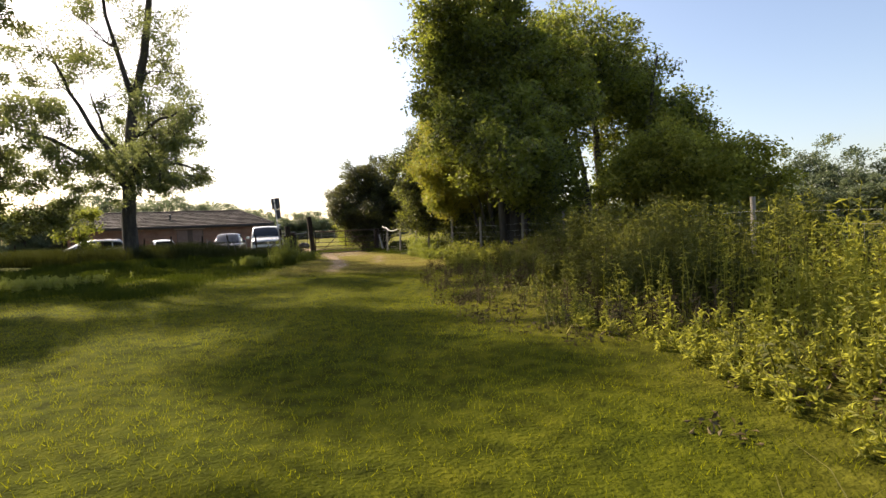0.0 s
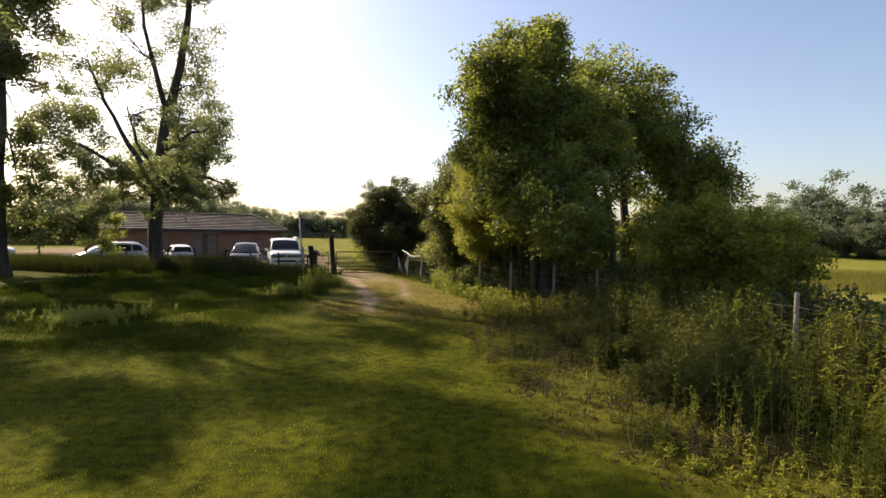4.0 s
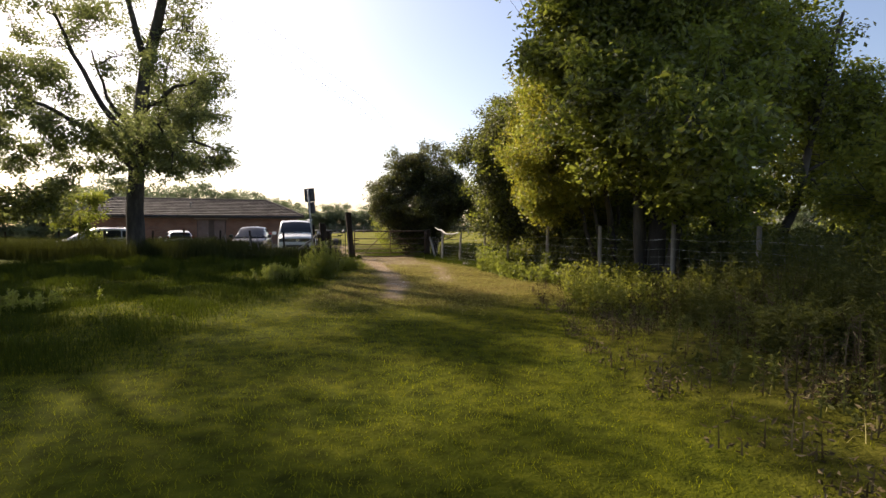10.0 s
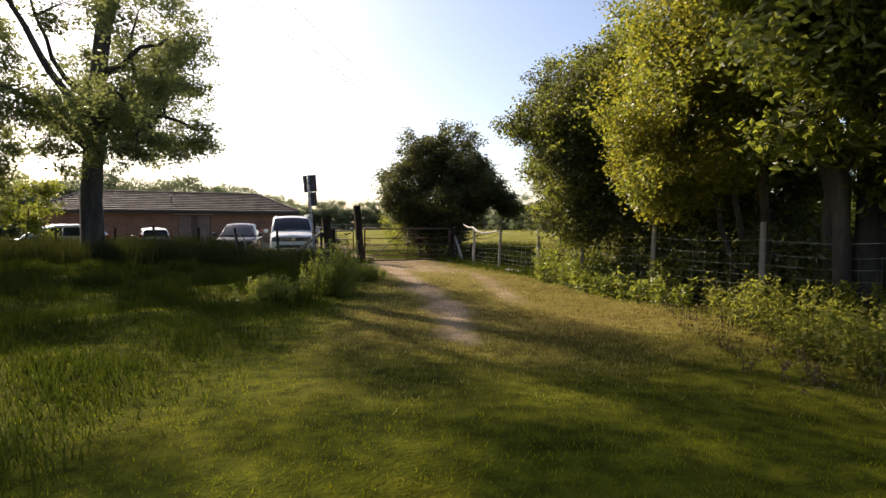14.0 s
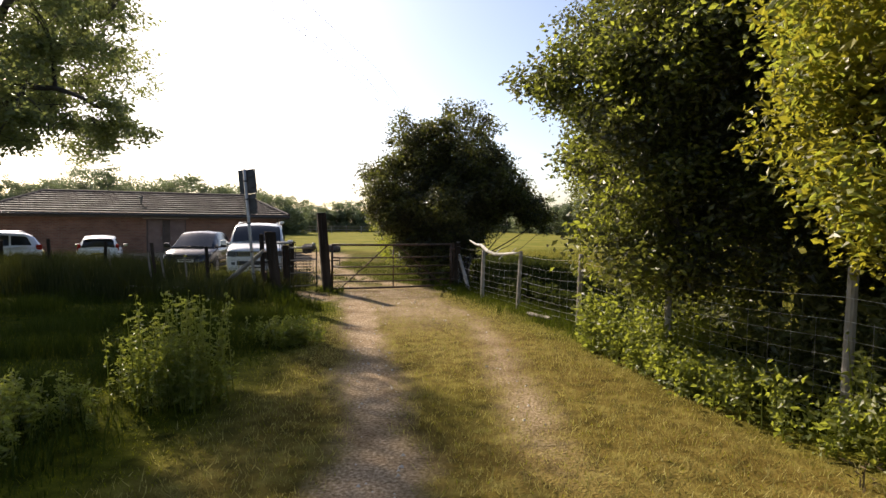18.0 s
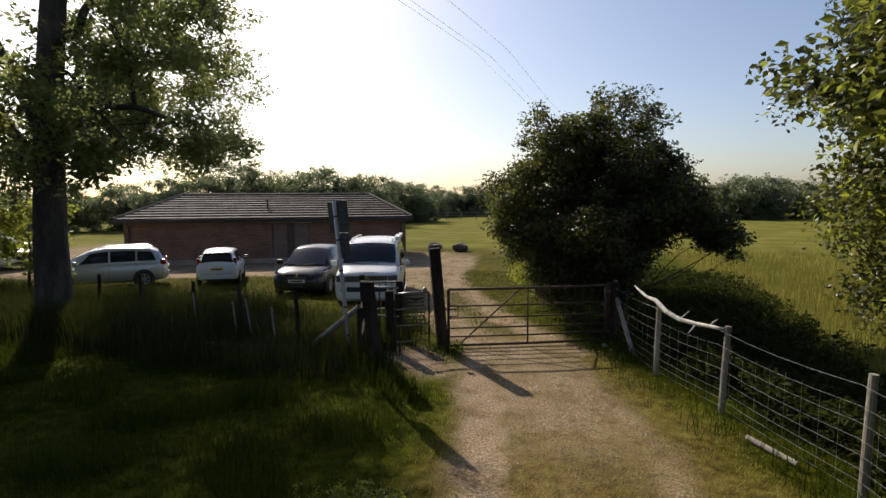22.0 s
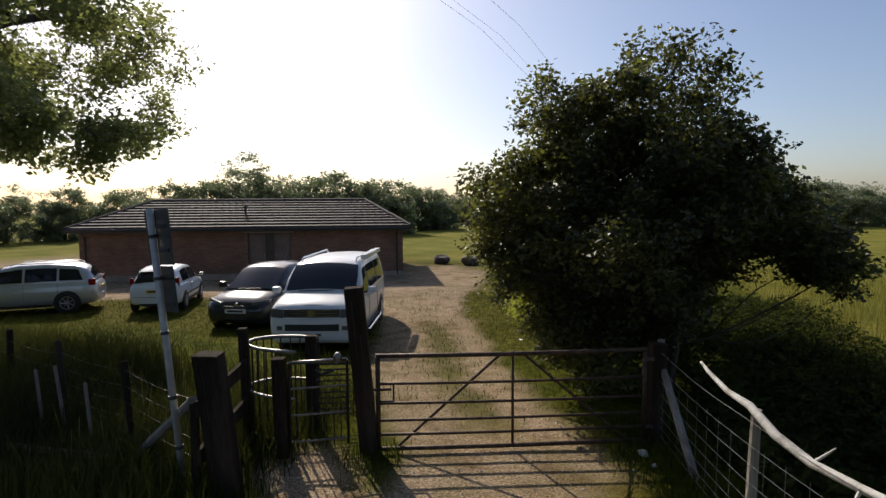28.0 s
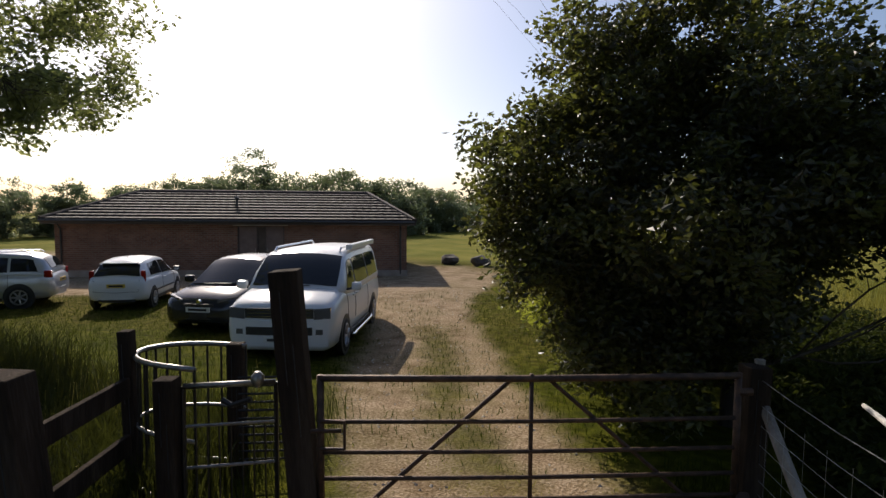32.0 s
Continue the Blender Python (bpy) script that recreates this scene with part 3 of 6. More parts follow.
# the open-crowned ash beside the car park
tree("ash_tree", "tall open-crowned ash tree with thin grey-green leaves", "tree", (-14.4, 23.0, 0), [(0, 0, 0), (0.0, 0, 2.0), (0.1, 0, 4.2), (0.5, 0.1, 7.4), (1.1, 0.1, 9.8), (1.5, 0.1, 12.2), (1.6, 0.2, 15.5)],
     [(1.2, 0, 11.6, 2.0, 1.9, 2.0), (-1.4, 0.3, 10.8, 2.1, 1.9, 2.0), (0.4, 0.2, 13.8, 2.0, 2.0, 1.8), (1.9, 0, 8.8, 1.6, 1.8, 1.6), (-2.8, 0, 8.2, 2.1, 1.9, 1.6), (-3.8, -0.3, 5.8, 1.7, 1.8, 1.3), (2.4, -0.4, 5.8, 1.2, 1.7, 1.1), (2.6, 0.2, 4.2, 1.0, 1.6, 0.8),
      (0.6, -1.8, 7.4, 1.7, 1.4, 1.4), (-2.4, 0.4, 4.2, 1.9, 1.6, 0.9), (2.0, -1.2, 3.4, 1.3, 1.2, 0.8), (0.4, 2.2, 8.4, 1.9, 1.7, 1.7), (-4.8, 0.2, 4.4, 1.3, 1.4, 0.9), (-1.4, -1.6, 3.2, 1.3, 1.2, 0.7), (1.2, -1.4, 2.7, 0.9, 0.9, 0.4), (-3.4, 0.6, 2.6, 1.2, 1.2, 0.6),
      (0.6, 4.2, 5.2, 1.5, 1.7, 1.3), (0.2, 4.8, 7.2, 1.9, 1.7, 1.5), (-2.0, 3.8, 6.0, 1.9, 1.7, 1.4), (1.8, 2.6, 6.8, 1.5, 1.7, 1.2), (2.0, 3.2, 4.0, 1.3, 1.6, 0.8), (-0.5, 4.0, 4.0, 1.8, 1.5, 0.8),
      (-0.8, 5.8, 4.4, 1.4, 1.5, 1.0), (-1.8, 6.0, 6.4, 1.7, 1.6, 1.3), (-3.4, 5.6, 5.0, 1.7, 1.6, 1.2), (-0.8, 5.4, 6.2, 1.1, 1.4, 1.1), (-1.6, 0.2, 12.6, 1.6, 1.6, 1.5), (0.8, 0.4, 15.6, 2.0, 2.0, 1.5), (2.2, -0.4, 16.6, 1.8, 1.8, 1.2), (-0.6, 0.2, 17.2, 1.9, 1.9, 1.3), (3.4, -0.6, 14.6, 1.4, 1.5, 1.1), (-1.4, -1.8, 5.0, 1.8, 1.5, 1.0), (1.0, -1.8, 4.4, 1.6, 1.4, 0.9), (-3.4, -1.4, 4.0, 1.7, 1.4, 0.9), (2.4, -0.2, 13.6, 1.5, 1.6, 1.4), (-1.4, -0.6, 14.8, 1.6, 1.6, 1.3), (-3.4, 0.2, 9.6, 1.6, 1.6, 1.5), (-4.4, 0.2, 7.2, 1.5, 1.6, 1.3), (0.8, 0.8, 4.4, 1.4, 1.3, 0.8), (-0.4, 1.8, 5.2, 1.5, 1.5, 1.0), (-1.4, 2.6, 6.2, 1.5, 1.5, 1.1), (1.6, -0.4, 3.3, 1.2, 1.1, 0.5), (1.0, -0.4, 5.3, 1.2, 1.2, 0.7)],
     6200, 14, 0.12, [LEAF_ASH], 11, spread=0.19, trunk_r=0.36, inner=0.15, clump=19, boost=1.1, shoots=90, stout=2.4, forked=True,
     boughs=[([(0.5, 0.1, 7.3), (0.0, 0.1, 9.4), (-0.6, 0.2, 11.6), (-0.9, 0.2, 15.0)], 0.15), ([(0.1, 0, 3.9), (-1.3, 0.2, 6.0), (-2.4, 0.2, 8.0), (-3.2, 0.2, 10.0)], 0.15), ([(0.05, 0, 3.5), (-1.6, -0.2, 5.0), (-3.2, -0.2, 5.9), (-4.8, 0, 6.4)], 0.14),
             ([(0.3, 0, 5.6), (1.4, -0.2, 6.4), (2.6, -0.3, 6.9)], 0.12), ([(0.15, 0, 4.4), (1.2, 0, 4.8), (2.3, 0, 4.6), (3.2, 0.1, 4.2)], 0.11), ([(0.1, 0.05, 4.0), (0.2, 1.6, 5.6), (0.0, 3.6, 6.6), (-0.8, 5.4, 6.9)], 0.14), ([(0.1, 0, 4.6), (-0.3, -1.2, 6.0), (-0.2, -2.2, 7.4)], 0.1)])
# the last three lobes rise out of view, added to shade the lawn edge
tree("dark_tree", "tall dense dark tree at the meadow's edge", "tree", (-19.4, 19.9, 0), [(0, 0, 0), (0, 0, 3), (0.2, 0, 8), (0.6, 0.4, 14)],
     [(1.6, 1.2, 15.6, 3.4, 3.4, 2.3), (-1.6, 0.2, 13.0, 2.8, 2.8, 2.2), (0.2, -2.0, 14.6, 2.8, 2.6, 2.0), (-1.5, 0, 10.5, 2.6, 2.8, 2.2), (0.8, 0.4, 10.5, 2.3, 2.6, 2.0), (-0.4, -1.0, 7.6, 2.6, 2.4, 2.0), (0.6, 0.6, 6.2, 2.2, 2.4, 1.9), (-1.5, 0.6, 4.6, 2.4, 2.6, 1.6), (0.6, 0.4, 3.4, 2.1, 2.2, 1.4), (0.4, 0.4, 1.7, 2.1, 2.2, 1.1), (2.4, 0.2, 17.6, 1.6, 1.6, 1.0), (3.6, -0.8, 16.8, 1.4, 1.5, 0.9), (2.2, 1.8, 18.2, 1.4, 1.4, 0.8)], 900, 40, 0.17, [LEAF_DARK, LEAF_ASH], 21, spread=0.32, trunk_r=0.4, inner=0.3, clump=26, shoots=60)
# never in view: added for the shade it throws on the mown grass
tree("meadow_tree", "broad leafy tree out of view, added to shade the mown grass", "tree", (-14.2, 7.6, 0), [(0, 0, 0), (0, 0, 3), (0.2, 0, 7), (0.4, 0.2, 10)],
     [(0.2, 0, 11.0, 2.0, 2.0, 1.4), (-2.2, 0.4, 9.2, 1.8, 1.8, 1.3), (2.3, -0.3, 9.0, 1.7, 1.8, 1.3), (0.0, 2.4, 8.6, 1.8, 1.7, 1.3), (0.4, -2.4, 8.2, 1.8, 1.7, 1.3), (-2.6, -1.6, 6.6, 1.6, 1.6, 1.1), (2.6, 1.8, 6.4, 1.6, 1.6, 1.1), (-1.4, 2.2, 5.6, 1.5, 1.5, 1.0), (2.0, -2.0, 5.4, 1.5, 1.5, 1.0), (0.0, 0.4, 5.0, 1.5, 1.5, 0.9)],
     520, 36, 0.16, [LEAF_ASH], 25, spread=0.24, trunk_r=0.32, inner=0.3, clump=30, twigs=False)
# the thicket on the fence line: field trees, an elder, a hawthorn by the gate
tree("field_tree", "tall dense field tree with dark leaning stems", "tree", (1.7, 12.3, 0), [(0, 0, 0), (0.1, 0, 1.8), (-0.1, 0, 3.6), (-0.5, -0.2, 6)],
     [(-1.2, -0.6, 6.5, 1.2, 1.2, 1.4), (-0.6, 0, 7.3, 1.0, 1.1, 0.9), (-1.9, -0.5, 5.0, 0.9, 1.0, 1.1), (-0.5, -0.2, 5.2, 1.5, 1.4, 1.3), (0.8, 0.3, 6.0, 1.2, 1.3, 1.1), (1.4, 0.4, 4.6, 1.2, 1.3, 1.0), (-1.2, -1.2, 3.6, 1.1, 1.1, 0.9), (0.2, -1.6, 3.4, 1.2, 1.1, 0.8),
      (-0.5, -2.8, 2.7, 0.9, 1.0, 0.7), (-0.4, -0.8, 2.4, 1.1, 1.0, 0.7), (1.5, 0.3, 3.0, 0.8, 0.9, 0.6), (0.6, -0.6, 1.9, 0.9, 0.9, 0.6)],
     2900, 30, 0.12, [LEAF_MID, LEAF_MID, LEAF_DARK, LEAF_MID], 31, spread=0.23, trunk_r=0.2, stems=5, inner=0.35, shoots=80)
tree("field_tree", "wide-crowned field tree behind the thicket with a gap below its boughs", "tree", (5.7, 16.6, 0), [(0, 0, 0), (0.1, 0, 2.0), (0, 0.1, 4.2), (-0.2, 0, 6.6)],
     [(-1.0, 0.2, 7.7, 1.6, 1.8, 1.4), (0.7, 0.3, 6.9, 1.7, 1.8, 1.3), (2.2, 0.4, 5.2, 1.4, 1.6, 1.1), (3.4, 0.4, 4.0, 1.2, 1.4, 0.9), (-2.2, -0.2, 6.2, 1.5, 1.5, 1.2), (0, 0, 5.5, 2.0, 1.8, 1.2), (-2.8, -0.4, 4.8, 1.3, 1.4, 0.9), (2.0, 0, 3.8, 1.8, 1.6, 1.0), (3.9, 0.2, 2.7, 1.4, 1.4, 1.1),
      (1.4, -0.4, 2.2, 1.4, 1.3, 0.8), (3.0, -0.6, 1.6, 1.3, 1.2, 0.8), (-2.6, 0.2, 2.0, 1.3, 1.2, 0.9), (-0.6, 0, 1.4, 1.4, 1.2, 0.8)],
     3100, 30, 0.13, [LEAF_MID, LEAF_MID, LEAF_DARK, LEAF_MID], 35, spread=0.26, trunk_r=0.24, stems=4, inner=0.35, shoots=80)
tree("hedge_tree", "shorter leafy hedge tree leaning over the fence", "tree", (1.15, 17.0, -0.1), [(0, 0, 0), (0, 0, 1.2), (-0.1, 0, 2.6), (-0.2, 0, 4)],
     [(-0.5, 0, 4.0, 1.4, 1.5, 1.1), (-1.2, 0.1, 3.3, 1.4, 1.3, 0.9), (0.5, -0.8, 3.4, 1.5, 1.5, 1.2), (0.0, -0.4, 2.0, 1.4, 1.1, 0.9), (-2.1, -0.1, 2.2, 0.8, 0.6, 1.0), (-0.7, -0.3, 1.6, 1.1, 0.8, 0.7), (-1.7, -0.1, 3.4, 0.8, 0.7, 0.9), (-1.9, -0.2, 1.4, 0.6, 0.6, 0.5), (-3.1, 0.6, 3.5, 0.3, 0.35, 0.4), (-2.2, 0.1, 2.5, 0.7, 0.6, 0.8), (1.0, -1.0, 1.6, 1.2, 1.0, 0.8), (1.4, 0.4, 4.2, 1.5, 1.5, 1.4), (1.6, -1.2, 2.2, 1.2, 1.3, 1.0), (-1.8, -0.1, 4.0, 0.7, 0.7, 0.8), (-1.9, -0.1, 3.2, 0.6, 0.7, 0.9), (-1.1, -0.3, 4.3, 1.0, 1.0, 0.8), (-1.95, 3.4, 2.7, 0.45, 0.7, 0.6), (-1.9, 3.1, 3.8, 0.6, 0.8, 0.9), (-1.3, 2.6, 2.0, 0.5, 0.8, 0.6), (-1.3, 1.6, 2.8, 0.7, 0.9, 1.2), (-1.35, 3.4, 2.0, 0.45, 0.6, 0.5), (-1.6, 3.2, 4.9, 0.7, 0.8, 0.8)], 5800, 38, 0.075, [LEAF_DARK, LEAF_MID, LEAF_DARK, LEAF_THORN], 41, spread=0.2, trunk_r=0.12, stems=3, splay=0.15, shoots=24)
tree("elder_bush", "yellow-green elder bush with creamy flower heads", "tree", (1.4, 13.7, 0), [(0, 0, 0), (-0.1, 0, 1.2), (-0.3, -0.1, 2.4), (-0.5, -0.1, 3.6)],
     [(-0.9, -0.2, 4.0, 1.1, 1.1, 1.2), (-1.4, 0, 2.8, 1.0, 1.0, 1.0), (-0.4, 0.3, 3.2, 1.0, 1.0, 1.1), (0.4, -0.2, 4.6, 1.1, 1.1, 1.0), (-1.1, 0.8, 2.4, 0.9, 0.9, 0.9), (-0.7, 1.0, 3.5, 1.0, 0.9, 1.0), (-0.8, 0.4, 4.9, 0.9, 0.9, 0.8), (-1.7, 0.6, 3.4, 0.7, 0.8, 0.9), (-1.7, 0.7, 2.3, 0.6, 0.7, 0.7), (-1.4, 0.6, 4.5, 0.7, 0.8, 0.8)], 2200, 44, 0.068, [LEAF_YELLOW, LEAF_YELLOW, LEAF_MID], 51, spread=0.19, trunk_r=0.1, stems=4, blossom=40, shoots=40)
# two lobes hidden behind the bush are added to shade the ditch
tree("hawthorn_bush", "round dark hawthorn bush beside the field gate", "tree", (-2.85, 27.2, -0.3), [(0, 0, 0), (0, 0, 0.9), (-0.1, 0, 2.0), (-0.2, 0, 3.4)],
     [(-0.1, 0, 4.5, 0.9, 1.2, 0.8), (-1.1, 0.2, 4.2, 1.1, 1.3, 0.9), (0.5, 2.4, 2.3, 1.0, 1.2, 1.0), (0.3, 4.4, 2.1, 1.0, 1.3, 0.9), (-1.95, 0.2, 3.1, 0.95, 1.3, 1.0), (0.7, 0, 3.4, 0.85, 1.3, 0.85), (0.9, 0, 2.6, 0.9, 1.3, 0.7), (-0.5, 0, 2.4, 1.7, 1.8, 1.0), (-2.15, 0.3, 2.2, 0.65, 1.1, 0.8), (-1.4, 0.4, 1.4, 0.9, 1.0, 0.8), (1.7, 0.2, 2.5, 0.5, 0.7, 0.4), (2.3, 0.3, 2.0, 0.35, 0.5, 0.22), (-0.4, 0.2, 1.3, 0.9, 1.1, 0.7), (-0.9, -0.5, 0.9, 0.8, 0.7, 0.6), (0.2, 0.1, 3.2, 1.2, 1.3, 1.0)],
     3900, 32, 0.085, [LEAF_DARK, LEAF_THORN, LEAF_DARK, LEAF_THORN], 61, spread=0.16, trunk_r=0.12, stems=4, inner=0.3, splay=0.1, shoots=170)
tree("bramble_shrub", "low pale-green shrub beside the drive", "shrub", (-4.3, 29.9, -0.13), [(0, 0, 0), (0, 0, 0.6), (0, 0, 1.1)],
     [(-0.2, 0, 1.2, 1.1, 1.6, 1.0), (0.6, 1.5, 1.3, 1.1, 1.6, 1.1), (-0.8, 3.2, 1.2, 1.1, 1.5, 1.0)], 620, 32, 0.09, [LEAF_WEED, LEAF_MID], 71, spread=0.18, trunk_r=0.05, stems=3)
# sun-toned leaves stand in for light on this shrub below the trees
tree("hazel_shrub", "leafy shrub over tall weeds, toned bright as if lit", "shrub", (5.0, 8.3, -0.1), [(0, 0, 0.1), (0, 0, 1.0), (0, 0, 2.2)],
     [(-0.2, 0, 2.1, 1.3, 1.2, 0.9), (-1.2, 0.4, 1.6, 1.2, 1.1, 0.9), (0.4, 0.4, 1.4, 1.2, 1.3, 0.9), (0.6, 0.2, 2.1, 0.9, 1.0, 0.7), (-1.2, 0.5, 2.3, 0.9, 0.9, 0.7), (-0.3, 0.2, 2.7, 0.8, 0.8, 0.5), (1.3, 0.3, 1.8, 0.8, 1.0, 0.8), (-0.6, -0.3, 0.9, 1.3, 1.0, 0.7)], 1150, 34, 0.09, [LEAF_SUN_TONE, LEAF_WEED], 81, spread=0.19, trunk_r=0.06, stems=4, shoots=60)
tree("sapling", "small leafy sapling in the long grass by the fence", "tree", (-18.3, 25.6, 0), [(0, 0, 0), (0, 0, 0.8), (0.1, 0, 1.8)],
     [(0, 0, 1.9, 0.9, 0.9, 0.8), (0.4, 0, 1.2, 0.7, 0.7, 0.6)], 160, 26, 0.12, [LEAF_MID], 91, spread=0.2, trunk_r=0.06)


# ---- the brick building ----
def brick_material():
    m = bpy.data.materials.new("brickwork")
    m.use_nodes = True
    n, l = m.node_tree.nodes, m.node_tree.links
    b = n["Principled BSDF"]
    co, mp, br, no = n.new("ShaderNodeTexCoord"), n.new("ShaderNodeMapping"), n.new("ShaderNodeTexBrick"), n.new("ShaderNodeTexNoise")
    mp.inputs["Rotation"].default_value = (radians(90), 0, 0)
    l.new(co.outputs["Object"], mp.inputs[0])
    l.new(mp.outputs[0], br.inputs["Vector"])
    br.inputs["Color1"].default_value, br.inputs["Color2"].default_value, br.inputs["Mortar"].default_value = (0.15, 0.07, 0.044, 1), (0.22, 0.112, 0.07, 1), (0.2, 0.165, 0.135, 1)
    br.inputs["Scale"].default_value, br.inputs["Brick Width"].default_value, br.inputs["Row Height"].default_value, br.inputs["Mortar Size"].default_value = 1.0, 0.225, 0.075, 0.008
    no.inputs["Scale"].default_value = 1.2
    l.new(co.outputs["Object"], no.inputs["Vector"])
    mx = n.new("ShaderNodeMix")
    mx.data_type, mx.blend_type = "RGBA", "OVERLAY"
    mx.inputs[0].default_value = 0.45
    l.new(br.outputs[0], mx.inputs[6])
    l.new(no.outputs[0], mx.inputs[7])
    l.new(mx.outputs[2], b.inputs["Base Color"])
    b.inputs["Roughness"].default_value = 0.9
    bp = n.new("ShaderNodeBump")
    bp.inputs["Strength"].default_value, bp.inputs["Distance"].default_value = 0.5, 0.01
    bp.invert = True
    l.new(br.outputs["Fac"], bp.inputs["Height"])
    l.new(bp.outputs[0], b.inputs["Normal"])
    return m


BRICKWORK = brick_material()


def build_house():
    a = 24.0
    root = thing("brick_building", "long low red-brick building under a dark hipped tile roof", "building", pose(-24.75, 35.46, -0.2, 0, 0, a))
    LEN, DEEP, EAVE, RIDGE, HIP, OVER = 13.35, 7.0, 2.2, 3.38, 1.7, 0.32
    d0, d1, dh, t = 6.75, 8.55, 1.98, 0.28
    front = joined(box(d0, t, EAVE, (d0 / 2, t / 2, EAVE / 2)), box(LEN - d1, t, EAVE, ((LEN + d1) / 2, t / 2, EAVE / 2)), box(d1 - d0, t, EAVE - dh, ((d0 + d1) / 2, t / 2, (EAVE + dh) / 2)))
    part("front_wall", front, BRICKWORK, root, "red-brown brick front wall")
    part("back_wall", box(LEN, t, EAVE, (LEN / 2, DEEP - t / 2, EAVE / 2)), BRICKWORK, root)
    for x in (t / 2, LEN - t / 2):
        part("end_wall", box(t, DEEP - 2 * t, EAVE, (x, DEEP / 2, EAVE / 2)), BRICKWORK, root)
    part("plinth", box(LEN + 0.06, 0.06, 0.3, (LEN / 2, -0.033, 0.1)), MORTAR, root)
    mid = (d0 + d1) / 2
    for k, x0, x1 in ((0, d0 + 0.05, mid - 0.16), (1, mid + 0.16, d1 - 0.05)):
        leaf = part("door", box(x1 - x0, 0.05, dh - 0.05, ((x0 + x1) / 2, 0.12, dh / 2), 0.006), DOOR_GREY, root, "dark brown painted door leaf")
        part("panel", box(x1 - x0 - 0.2, 0.02, 0.8, ((x0 + x1) / 2, 0.086, 1.45), 0.006), DOOR_GREY, leaf)
        part("panel", box(x1 - x0 - 0.2, 0.02, 0.65, ((x0 + x1) / 2, 0.086, 0.5), 0.006), DOOR_GREY, leaf)
        part("handle", box(0.03, 0.05, 0.14, (x1 - 0.08 if k == 0 else x0 + 0.08, 0.075, 1.02), 0.006), KISS_STEEL, leaf)
    part("door_window", box(0.3, 0.02, dh - 0.1, (mid, 0.12, dh / 2)), FASCIA, root, "dark strip between the doors")
    for x in (d0 + 0.025, mid - 0.155, mid + 0.155, d1 - 0.025):
        part("door_frame", box(0.045, 0.1, dh, (x, 0.1, dh / 2), 0.005), FASCIA, root)
    part("lintel", box(d1 - d0 + 0.3, 0.04, 0.14, (mid, -0.018, dh + 0.08), 0.004), CONCRETE, root)
    # roof: courses of tiles on four slopes, with ridge and hip cappings
    A, B, C, D = Vector((-OVER, -OVER, EAVE)), Vector((LEN + OVER, -OVER, EAVE)), Vector((LEN + OVER, DEEP + OVER, EAVE)), Vector((-OVER, DEEP + OVER, EAVE))
    R0, R1 = Vector((HIP, DEEP / 2, RIDGE)), Vector((LEN - HIP, DEEP / 2, RIDGE))
    part("roof_deck", ([tuple(p - Vector((0, 0, 0.05))) for p in (A, B, C, D, R0, R1)], [(0, 1, 5, 4), (1, 2, 5), (2, 3, 4, 5), (3, 0, 4), (3, 2, 1, 0)]), FASCIA, root)
    for a0, b0, a1, b1 in ((A, B, R0, R1), (B, C, R1, R1), (C, D, R1, R0), (D, A, R0, R0)):
        slope = (a1 + b1) / 2 - (a0 + b0) / 2
        nrm = (b0 - a0).cross(slope).normalized()
        n = 10
        for i in range(n):
            p, q = a0.lerp(a1, i / n), b0.lerp(b1, i / n)
            r, s = a0.lerp(a1, (i + 1) / n), b0.lerp(b1, (i + 1) / n)
            m = max(2, int((q - p).length / 0.15))
            vs, fs = [], []
            for k in range(m + 1):
                u = k / m
                lift = 0.012 * (k % 2) + 0.006 * rng.random()
                lo, hi = p.lerp(q, u), r.lerp(s, u)
                vs += [tuple(lo - nrm * 0.01), tuple(lo + nrm * (0.075 + lift)), tuple(hi + nrm * (0.008 + lift * 0.6))]
                if k:
                    o = 3 * (k - 1)
                    fs += [(o, o + 3, o + 4, o + 1), (o + 1, o + 4, o + 5, o + 2)]
            part("tile_course", (vs, fs), TILE, root)
    for p, q in ((R0, R1), (A, R0), (B, R1), (C, R1), (D, R0)):
        m = max(4, int((q - p).length / 0.33))
        for k in range(m):
            g0, g1 = p.lerp(q, k / m), p.lerp(q, (k + 1.08) / m)
            part("ridge_tile", tube([tuple(g0 + Vector((0, 0, 0.03))), tuple(g1 + Vector((0, 0, 0.045)))], [0.10, 0.09], 8), TILE, root)
    part("fascia", box(LEN + 2 * OVER, 0.03, 0.17, (LEN / 2, -OVER - 0.02, EAVE - 0.08)), FASCIA, root, "dark fascia board")
    part("fascia", box(0.03, DEEP + 2 * OVER, 0.17, (LEN + OVER + 0.02, DEEP / 2, EAVE - 0.08)), FASCIA, root)
    part("gutter", tube([(-OVER, -OVER - 0.09, EAVE - 0.03), (LEN + OVER, -OVER - 0.09, EAVE - 0.05)], 0.055, 10), GUTTER, root)
    for x in (0.25, LEN - 0.25):
        part("downpipe", tube([(x, -OVER - 0.08, EAVE - 0.06), (x, -0.06, EAVE - 0.35), (x, -0.05, 0.1)], 0.035, 8), GUTTER, root)
    part("vent_pipe", tube([(6.4, 1.3, 2.5), (6.4, 1.3, 3.08)], 0.05, 10), GUTTER, root)
    part("vent_cap", tube([(6.4, 1.3, 3.06), (6.4, 1.3, 3.12), (6.4, 1.3, 3.18)], [0.09, 0.09, 0.02], 10), GUTTER, root)
    return root


build_house()


